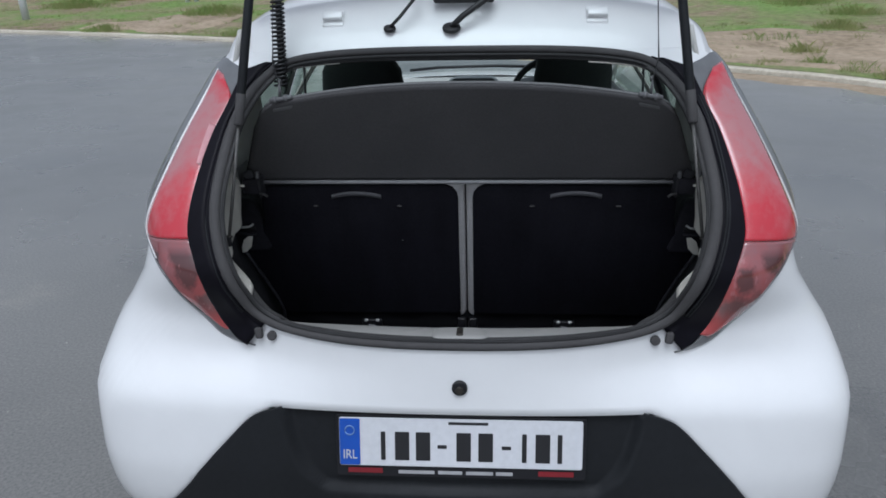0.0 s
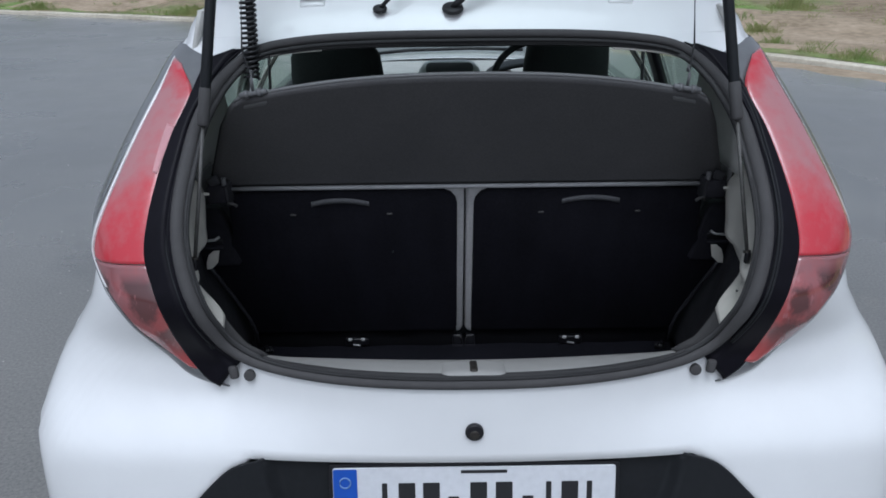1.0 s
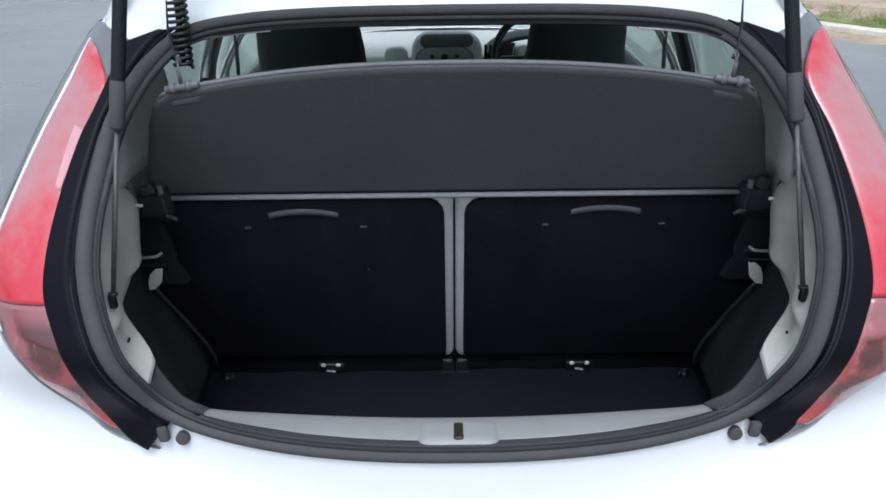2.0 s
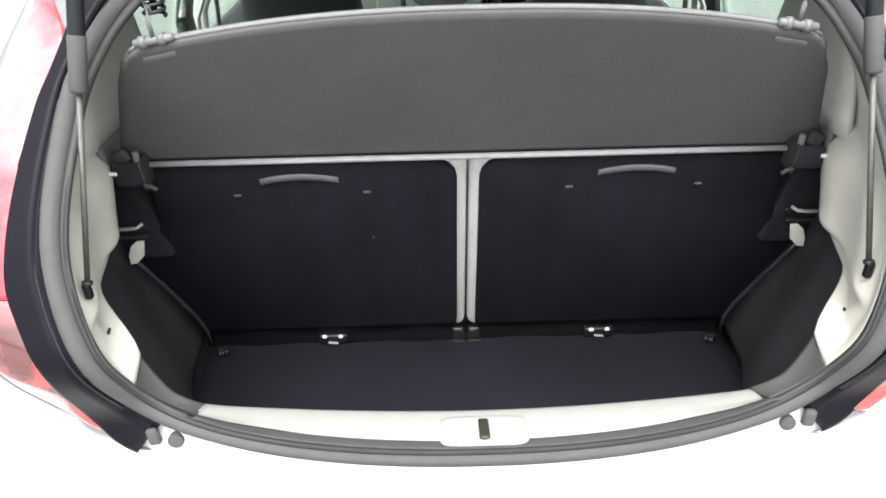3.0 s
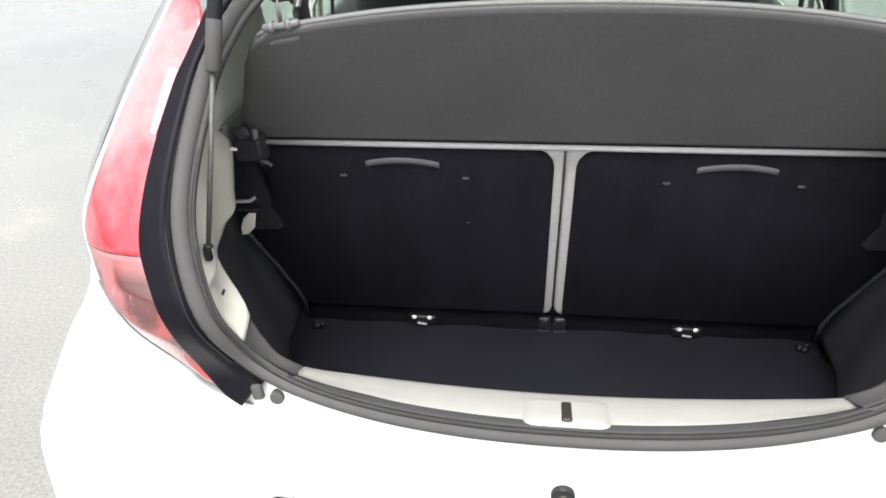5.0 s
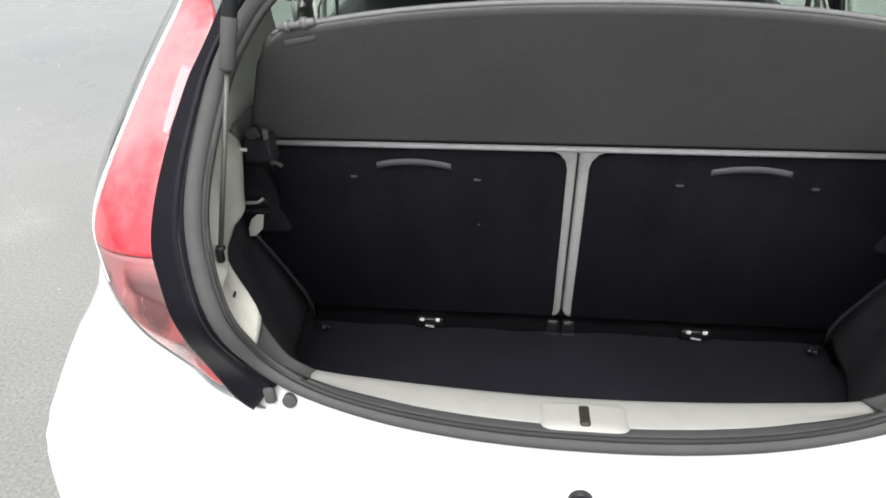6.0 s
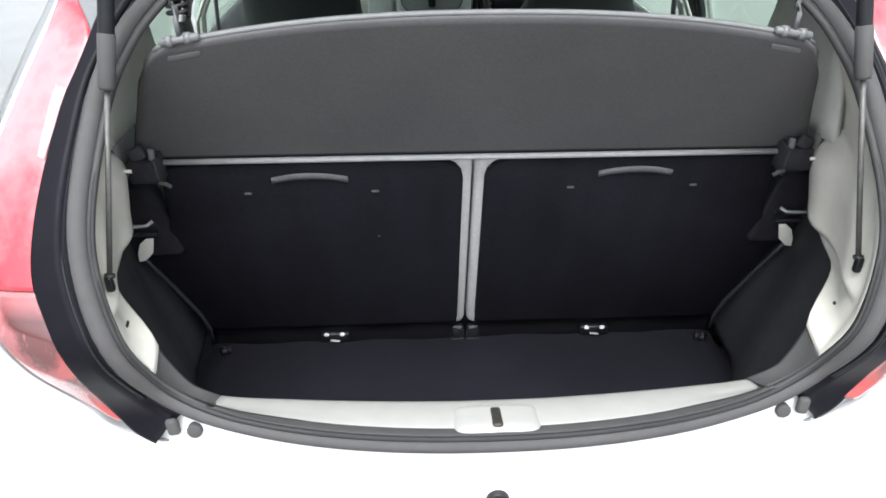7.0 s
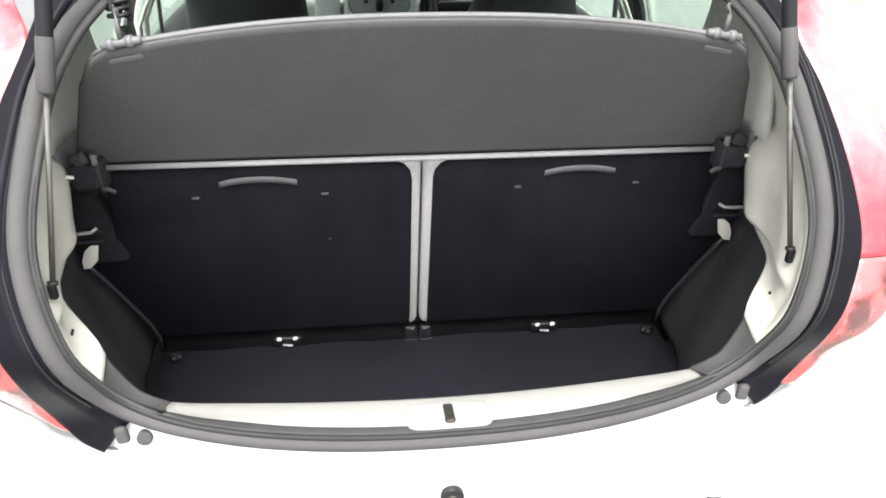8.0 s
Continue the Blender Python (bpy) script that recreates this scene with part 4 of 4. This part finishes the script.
for s in (-1, 1):
    br = part("hinge_bracket", block((0.042, 0.036, 0.040), pose(s * 0.531, 0.352, 0.970), 0.006), LINER, shelf, "black hinge bracket")
    part("nub", disc(0.0055, 0.026, pose(s * 0.514, 0.345, 0.994), 14, 0.002), CLIPGREY, br)
    part("cheek", block((0.006, 0.040, 0.050), pose(s * 0.509, 0.356, 0.968, 8), 0.002), SIDELINER, br)
    part("ear", block((0.024, 0.012, 0.022), pose(s * 0.535, 0.345, 0.999, 0, s * 25), 0.004), SIDELINER, br)
    part("lever", tube([(s * 0.508, 0.335, 0.953), (s * 0.496, 0.332, 0.952), (s * 0.489, 0.333, 0.946)], 0.0036), RUBBER, br, "grey lever tip")
    part("hinge_pin", tube([(s * 0.545, 0.334, 0.974), (s * 0.566, 0.334, 0.975), (s * 0.568, 0.334, 0.975), (s * 0.585, 0.334, 0.976)], lambda t: 0.0032 if t < 0.5 else 0.006), INNER, br, "white hinge pin")
    part("cord_pocket", slab(rounded(0.046, 0.012, 0.004, 0, 0, 5), 0.0015, lambda a, b, h: shelf_at(0.5 + s * 0.433 + a / 0.926, 0.93 + b / 0.31, 0.0005 + h), 0.0005), EDGE, shelf, "paler flush pocket for the cord")
    p = shelf_at(0.5 + s * 0.4375, 1.0, 0.0) + Vector((0, -0.002, 0.009))
    clip = part("cord_clip", tube([p + Vector((a, 0, -0.16 * s * a)) for a in (-0.026, -0.024, 0.024, 0.026)], lambda k: 0.0055 if 0.2 < k < 0.8 else 0.003, 10), CLIPGREY, shelf, "grey plastic cord clip")
    for a in (-0.013, 0.011):
        part("clip_ring", tube([p + Vector((a - 0.004, 0, -0.16 * s * (a - 0.004))), p + Vector((a + 0.004, 0, -0.16 * s * (a + 0.004)))], 0.008, 12), CLIPGREY, clip)
    part("hook", tube([p + Vector((0, 0, 0.004)), p + Vector((0, -0.004, 0.026)), p + Vector((0, 0.004, 0.04)), p + Vector((0, 0.008, 0.03))], 0.0032), CLIPGREY, clip)
    part("cord", tube([p + Vector((0, 0, 0.03)), Vector((s * 0.422, 0.27, 1.28)), Vector((s * 0.412, 0.29, 1.42)), Vector((s * 0.405, 0.28, 1.52))], 0.0018, 6), INK, shelf, "thin black lift cord")

# ---------------------------------------------------------------- tailgate, struts, loom
HINGE, TIP = Vector((0, 0.425, 1.415)), Vector((0, -0.14, 1.96))
gdir = (TIP - HINGE).normalized()
gnorm = Vector((0, gdir.z, -gdir.y))


def gate_at(u, v, off=0.0):
    s = 2 * u - 1
    half = 0.50 + 0.03 * math.sin(math.pi * v) - 0.14 * smooth((v - 0.75) / 0.25)
    return HINGE + Vector((s * half, 0, 0)) + (TIP - HINGE) * v + gnorm * (off + 0.05 * (1 - s * s) - 0.03)


gate = part("tailgate", sheet(lambda u, v: gate_at(u, 0.12 + 0.88 * v), 30, 24, 0.005), HATCHGLASS, car, "raised frameless glass tailgate")
gate.visible_shadow = False
part("spoiler", sheet(lambda u, v: gate_at(u, 0.0 + 0.12 * v, 0.02), 30, 6, 0.02), WHITE, gate, "white roof spoiler")
part("brake_lamp", block((0.14, 0.03, 0.03), Matrix.Translation(HINGE + Vector((0.0, -0.03, -0.005))) @ pose(0, 0, 0, 40), 0.006), GLOSS, gate, "black high brake lamp housing")
for s in (-1, 1):
    base = Vector((s * 0.511, 0.098, 0.916))
    way = Vector((-s * 0.125, 0.28, 1.0)).normalized()
    strut = part("gas_strut", tube([base + way * 0.259, base + way * 0.264, base + way * 0.62, base + way * 0.625], lambda t: 0.0098 if 0.2 < t < 0.8 else 0.0085, 14), TEXTURED, car, "black gas strut with a thin steel rod")
    part("rod", tube([base, base + way * 0.264], 0.0037, 10), RODSTEEL, strut, "grey steel rod")
    part("collar", tube([base + way * 0.256, base + way * 0.260, base + way * 0.322, base + way * 0.324], lambda t: 0.0108 if 0.1 < t < 0.9 else 0.0092, 14), RUBBER, strut, "grey collar")
    socket = part("ball_end", block((0.0105, 0.0105, 0.024), Matrix.Translation(base + way * 0.003), 0.0035, 3), GLOSS, strut, "black ball socket")
    part("socket_ring", tube([base + way * 0.012, base + way * 0.016], 0.0068, 12), DARKSTEEL, socket)
    hinge = part("gate_hinge", block((0.050, 0.008, 0.048), pose(s * 0.302, 0.387, 1.362, -42), 0.004), WHITE, car, "white painted hatch hinge")
    part("hinge_leaf", block((0.046, 0.014, 0.022), pose(s * 0.302, 0.380, 1.368, -42), 0.003), WHITE, hinge)

# coiled wiring loom and straight hose to the hatch
loom = bmesh.new()
pts = []
for i in range(480):
    t = i / 479
    c = Vector((-0.413 + 0.015 * t, 0.285, 1.222 + 0.268 * t))
    a = 2 * math.pi * 30 * t
    pts.append(c + Vector((0.0132 * math.cos(a), 0.0132 * math.sin(a), 0)))
tube(pts, 0.0028, 6, bm=loom)
wiring = part("coiled_loom", loom, INK, car, "black coiled wiring loom")
part("loom_core", tube([(-0.413, 0.285, 1.225), (-0.408, 0.285, 1.3), (-0.398, 0.285, 1.49)], 0.005), INK, wiring)
for x, dx, r in ((-0.168, 0.058, 0.004), (-0.027, 0.085, 0.007)):
    hose = part("wire_hose", tube([(x, 0.352, 1.342), (x + 0.010, 0.346, 1.352), (x + 0.025, 0.345, 1.366), (x + dx, 0.37, 1.405), (x + dx * 1.1, 0.39, 1.43)], r), INK, car, "black hose from roof to hatch")
    part("grommet", disc(0.021 if r > 0.005 else 0.014, 0.010, pose(x, 0.353, 1.341, 22), 20, 0.004), INK, hose)

# ---------------------------------------------------------------- cabin
def seat_shape(u, v):
    a = 2 * math.pi * u
    w = spline([(0, 0.20), (0.45, 0.235), (0.62, 0.22), (0.76, 0.145), (0.9, 0.13), (0.97, 0.11), (1.0, 0.03)], v)
    d = spline([(0, 0.09), (0.5, 0.08), (0.76, 0.055), (0.95, 0.045), (1.0, 0.012)], v)
    cx = math.copysign(abs(math.cos(a)) ** 0.6, math.cos(a))
    cy = math.copysign(abs(math.sin(a)) ** 0.6, math.sin(a))
    return Vector((w * cx, d * cy + 1.42 - 0.24 * v, 0.45 + 0.76 * v))


for s in (-1, 1):
    bm = sheet(seat_shape, 28, 30, ring=True)
    bm.transform(Matrix.Translation((s * 0.35, 0.1 * s - 0.1, 0)))
    seat = part("front_seat", bm, SEATCLOTH, car, "charcoal front seat with a built-in headrest")
    part("cushion", block((0.46, 0.5, 0.16), pose(s * 0.35, 1.52 + 0.1 * s, 0.45), 0.05, 4), SEATCLOTH, seat)
    # belt by the pillar
    part("seat_belt", sheet(lambda u, v: Vector((s * (0.60 - 0.03 * v), 1.16 + 0.035 * u, 0.85 + 0.5 * v)), 2, 4, 0.002), STRAP, car, "grey seat belt")
    part("pillar_trim", sheet(lambda u, v: Vector((s * (0.572 - 0.062 * v**1.5), (0.315 + 0.035 * v) * (1 - u) + (0.50 + 0.22 * (1 - v) ** 2) * u, 1.008 + 0.332 * v - 0.02 * u * (1 - v))), 8, 10, 0.01), GREYTRIM, car, "grey rear pillar trim")
    part("trim_foot", sheet(lambda u, v: Vector((s * (0.562 + 0.008 * v), 0.350 + 0.10 * u, 0.955 + 0.055 * v)), 6, 6, 0.008), EDGE, car, "dark grey foot of the pillar trim")
    for k in (-0.036, 0.034):
        part("pillar_cover", sheet(lambda u, v: Vector((s * (spline(WIDE, 0.9 + 0.4 * v) - 0.075 - 0.1 * v * v), 1.23 + k + 0.026 * u - 0.04 * v, 0.9 + 0.40 * v)), 3, 8, 0.006), GREYTRIM, car, "light grey middle pillar cover")
    part("door_trim", sheet(lambda u, v: Vector((s * 0.655, 0.62 + 1.75 * u, 0.35 + 0.58 * v)), 20, 6, 0.02), DASH, car)


def dash_at(u, v):
    s = 2 * u - 1
    if v < 0.55:
        k = v / 0.55
        return Vector((s * 0.66, 2.10 - 0.10 * math.sin(k * math.pi / 2), 0.52 + 0.37 * k))
    k = (v - 0.55) / 0.45
    return Vector((s * 0.66, 2.0 + 0.53 * k - 0.09 * s * s * k, 0.89 + 0.016 * math.sin(math.pi * min(0.5, k))))


def ellipse(cx, cz, rx, rz, n=40):
    return [(cx + rx * math.cos(2 * math.pi * k / n), cz + rz * math.sin(2 * math.pi * k / n)) for k in range(n)]


dash = part("dashboard", sheet(dash_at, 30, 40, 0.01), GREYTRIM, car, "pale grey dashboard with a silver centre console")
pod = part("centre_pod", slab(rounded(0.27, 0.20, 0.07, -0.01, 0.89, 6), 0.05, lambda a, b, h: Vector((a, 2.0 - h, b)), 0.012), LIGHTGREY, dash, "pale silver rounded centre console")
plate = part("dial_plate", slab(ellipse(-0.018, 0.893, 0.108, 0.056), 0.006, lambda a, b, h: Vector((a, 1.951 - h, b)), 0.002), HINGEGREY, pod, "grey oval dial plate")
part("plate_joint", tube([(a, 1.946, b) for a, b in ellipse(-0.018, 0.893, 0.110, 0.058)], 0.0018, 6, closed=True), INK, plate)
part("knob", block((0.026, 0.026, 0.046), pose(-0.018, 1.938, 0.893), 0.010, 4), GLOSS, plate, "black rotary knob")
for x in (-0.066, 0.030):
    part("button", disc(0.008, 0.010, pose(x, 1.942, 0.905, 90), 14), GLOSS, plate, "black button")
part("screen", slab(rounded(0.200, 0.05, 0.022, -0.01, 0.962, 6), 0.008, lambda a, b, h: Vector((a, 1.951 - h, b)), 0.003), PANELGREY, pod, "dark grey glossy screen")
for x in (-0.205, 0.31):
    part("side_panel", slab(rounded(0.09, 0.16, 0.03, x, 0.855, 5), 0.03, lambda a, b, h: Vector((a, 1.995 - h, b)), 0.008), LIGHTGREY, dash, "pale silver dashboard panel")
for x in (0.140, 0.158):
    part("switch_column", block((0.011, 0.012, 0.11), pose(x, 1.985, 0.885), 0.003), GLOSS, dash, "narrow column of black switches")
bay = part("stereo_bay", block((0.082, 0.012, 0.11), pose(0.213, 1.985, 0.890), 0.004), MAROON, dash, "dark reddish brown stereo bay")
part("bay_trim", tube([(0.174, 1.976, 0.868), (0.240, 1.976, 0.878), (0.250, 1.976, 0.935)], 0.0032, 8), LIGHTGREY, bay, "pale edging")
part("bay_bar", tube([(0.232, 1.976, 0.835), (0.240, 1.976, 0.878)], 0.0028, 8), LIGHTGREY, bay)
wheel_pts = [(0.352 + 0.19 * math.cos(a), 1.80 + 0.07 * math.sin(a), 0.925 + 0.155 * math.sin(a)) for a in (2 * math.pi * k / 40 for k in range(40))]
steer = part("steering_wheel", tube(wheel_pts, 0.014, 10, closed=True), GLOSS, car, "black steering wheel")
part("spokes", block((0.34, 0.03, 0.05), pose(0.352, 1.81, 0.905), 0.01), GLOSS, steer)
part("instrument_hood", sheet(lambda u, v: Vector((0.36 + 0.21 * math.cos(math.pi * u), 1.98 + 0.16 * v, 0.86 + 0.10 * math.sin(math.pi * u) ** 0.7)), 24, 4, 0.012), DASH, car, "dark arched instrument hood")
part("cabin_floor", block((1.3, 2.0, 0.04), pose(0, 1.5, 0.32)), LINER, car)

# ---------------------------------------------------------------- outdoors
KERB = [(-40.0, 24.0), (-24.0, 20.5), (-11.9, 16.5), (-5.3, 13.7), (0.0, 11.1), (3.5, 8.6), (4.9, 7.0), (6.2, 4.5), (7.6, 0.0), (8.2, -8.0), (8.4, -30.0)]


def kerb_at(t):
    return Vector((*along(KERB, t), 0))


def kerb_side(t, off):
    a, b = kerb_at(max(0, t - 0.005)), kerb_at(min(1, t + 0.005))
    d = (b - a).normalized()
    return kerb_at(t) + Vector((-d.y, d.x, 0)) * off


ground = tagged(link("ground", sheet(lambda u, v: Vector(((u - 0.5) * 3000, (v - 0.5) * 3000, 0)), 4, 4), ASPHALT), "damp grey asphalt of a road", "ground", kind="structure")


def kerb_shape(u, v):
    off, z = ((0.0, 0.0), (0.01, 0.055), (0.03, 0.07), (0.15, 0.075), (0.17, 0.02))[round(v * 4)]
    p = kerb_side(u, off)
    return Vector((p.x, p.y, z + 0.006 * noise.noise(p * 1.7)))


tagged(link("kerb", sheet(kerb_shape, 260, 4), CONCRETE, smooth=False), "low weathered concrete kerb", "kerb", kind="structure")


def verge_height(off, p):
    return 0.079 + 0.03 * smooth(off / 1.5) + 0.35 * smooth(off / 9) + (0.10 * noise.noise(p * 0.5) + 0.05 * noise.noise(p * 1.9)) * smooth(off / 0.8)


def verge_at(u, v):
    off = 0.135 + 90 * v**2.4
    p = kerb_side(u, off)
    return Vector((p.x, p.y, verge_height(off, p)))


tagged(link("verge", sheet(verge_at, 220, 60), VERGE), "rough verge of soil and patchy grass", "verge", kind="structure")


def soil_patch(t0, t1, o0, o1, seed):
    """An uneven bare patch that lies on the verge."""
    def at(u, v):
        wob = noise.noise(Vector((u * 5, v * 3, seed)))
        t = t0 + (t1 - t0) * (u + 0.06 * wob)
        off = o0 + (o1 - o0) * v * (0.55 + 0.45 * math.sin(math.pi * u) ** 0.6 + 0.25 * wob)
        p = kerb_side(t, off)
        edge = min(u, 1 - u, v, 1 - v) / 0.12
        return Vector((p.x, p.y, verge_height(off, p) - 0.03 + 0.05 * smooth(edge)))
    return sheet(at, 40, 30)


SOIL = material("bare_brown_soil", (0.40, 0.315, 0.225), 0.95, vary=0.2, size=9, bump=0.8, grain=14, second=(0.20, 0.155, 0.10), patch=1.2)
for k, (a, b, o0, o1) in enumerate(((0.508, 0.62, 0.14, 4.2), (0.358, 0.398, 0.2, 5.0))):
    tagged(link("soil_patch", soil_patch(a, b, o0, o1, k * 7.3), SOIL), "bare brown soil patch on the verge", "soil", kind="structure")

# grit swept against the kerb
tagged(link("gutter_grit", sheet(lambda u, v: kerb_side(0.50 + 0.12 * u, -0.02 - 0.75 * v * (0.7 + 0.5 * noise.noise(Vector((u * 14, 0, 2))))) + Vector((0, 0, 0.012 * (1 - v) - 0.002)), 60, 6), SOIL), "pale grit in the gutter", "grit", kind="structure")

# grass: short growth all over the turf, and taller clumps
rng = random.Random(4)
verts, faces = [], []


def blades(c, count, spread, low, high, wide):
    for _ in range(count):
        a = rng.uniform(0, 2 * math.pi)
        r = spread * rng.random() ** 0.7
        h = rng.uniform(low, high) * (1.15 - 0.6 * r / spread)
        b = Vector((c.x + r * math.cos(a), c.y + 0.8 * r * math.sin(a), c.z))
        q = rng.uniform(0, 2 * math.pi)
        w = Vector((-math.sin(q), math.cos(q), 0)) * rng.uniform(0.5, 1.0) * wide
        lean = Vector((math.cos(q + 1.5), math.sin(q + 1.5), 0)) * h * rng.uniform(0.1, 0.8)
        k = len(verts)
        verts.extend((b - w, b + w, b + lean * 0.45 + Vector((0, 0, h * 0.65)) + w * 0.6, b + lean + Vector((0, 0, h))))
        faces.extend(((k, k + 1, k + 2), (k, k + 2, k + 3)))


def verge_spot(x, y):
    """The verge's surface at a place, found by its distance from the kerb."""
    off = min((kerb_at(k / 400).xy - Vector((x, y))).length for k in range(401))
    q = Vector((x, y, 0))
    return Vector((x, y, verge_height(off, q) - 0.015))


for _ in range(6500):
    t = rng.uniform(0.24, 0.62)
    off = 0.2 + 12 * rng.random() ** 1.3
    c = kerb_side(t, off)
    if noise.noise(c * 0.33 + Vector((3, 1, 0))) < (-0.12 if c.x < 0 else 0.10 - 0.03 * off):
        continue
    c.z = verge_height(off, c) - 0.01
    blades(c, 9, 0.24, 0.02, 0.07, 0.010)
for x, y, r, h in ((4.7, 9.8, 0.33, 0.20), (4.45, 8.75, 0.26, 0.15), (5.0, 7.6, 0.36, 0.15), (6.1, 11.9, 0.45, 0.2), (7.2, 13.8, 0.6, 0.2), (3.9, 8.95, 0.3, 0.12), (5.0, 8.7, 0.25, 0.08), (7.3, 16.5, 0.9, 0.25), (8.8, 17.2, 1.0, 0.25), (-9.0, 15.8, 0.6, 0.2), (-13.0, 22.0, 1.2, 0.3), (-12.0, 24.2, 1.2, 0.3), (-5.0, 14.1, 0.6, 0.2), (-7.2, 18.4, 1.0, 0.3), (-4.0, 16.0, 0.9, 0.25), (5.7, 7.0, 0.3, 0.12)):
    c = verge_spot(x, y)
    blades(c, int(1300 * r), r, 0.4 * h, h, 0.008)
# low tufts scattered over the bare patches
for t0, t1, count in ((0.50, 0.62, 90), (0.355, 0.40, 45)):
    for _ in range(count):
        off = 0.2 + 4.2 * rng.random()
        c = kerb_side(rng.uniform(t0, t1), off)
        c.z = verge_height(off, c) - 0.01
        r = 0.07 + 0.22 * rng.random() ** 2
        blades(c, int(500 * r), r, 0.03, 0.05 + 0.4 * r, 0.007)
me = bpy.data.meshes.new("verge_grass")
me.from_pydata(verts, [], faces)
me.materials.append(GRASS)
tagged(new("verge_grass", me), "tufts of green and dry grass on the verge", "grass", kind="stuff")

post = tagged(link("marker_post", tube([(-12.9, 18.9, 0.0), (-12.9, 18.9, 0.95), (-12.9, 18.9, 1.0)], lambda t: 0.10 if t < 0.9 else 0.08, 12), POSTWHITE), "pale grey marker post on the verge", "post", group="verge posts")
for x in (-9.75, -9.45):
    tagged(link("marker_post", tube([(x, 22.7, 0.1), (x, 22.7, 1.0), (x + 0.02, 22.7, 1.35)], 0.07, 8), POSTWHITE), "thin pale post on the far verge", "post", group="verge posts")
stake = tagged(link("wooden_stake", block((0.12, 0.12, 1.3), pose(9.0, 16.2, 0.85, 0, 2), 0.01), POSTWOOD), "weathered wooden stake on the verge", "post", group="verge posts")

# loose stones on the asphalt
rng = random.Random(11)
verts, faces = [], []
for _ in range(220):
    x = rng.uniform(0.95, 3.6) * rng.choice((-1, -1, 1))
    y = rng.uniform(-1.0, 5.0)
    r = 0.002 + 0.006 * rng.random() ** 3
    k = len(verts)
    for a in range(5):
        q = r * rng.uniform(0.7, 1.2)
        verts.append((x + q * math.cos(a * 1.257), y + q * math.sin(a * 1.257), 0.0))
    verts.append((x, y, r * rng.uniform(0.6, 1.0)))
    faces += [(k + a, k + (a + 1) % 5, k + 5) for a in range(5)]
me = bpy.data.meshes.new("loose_stones")
me.from_pydata(verts, [], faces)
me.materials.append(POSTWOOD)
tagged(new("loose_stones", me), "small pale loose stones on the asphalt", "stones", kind="stuff")
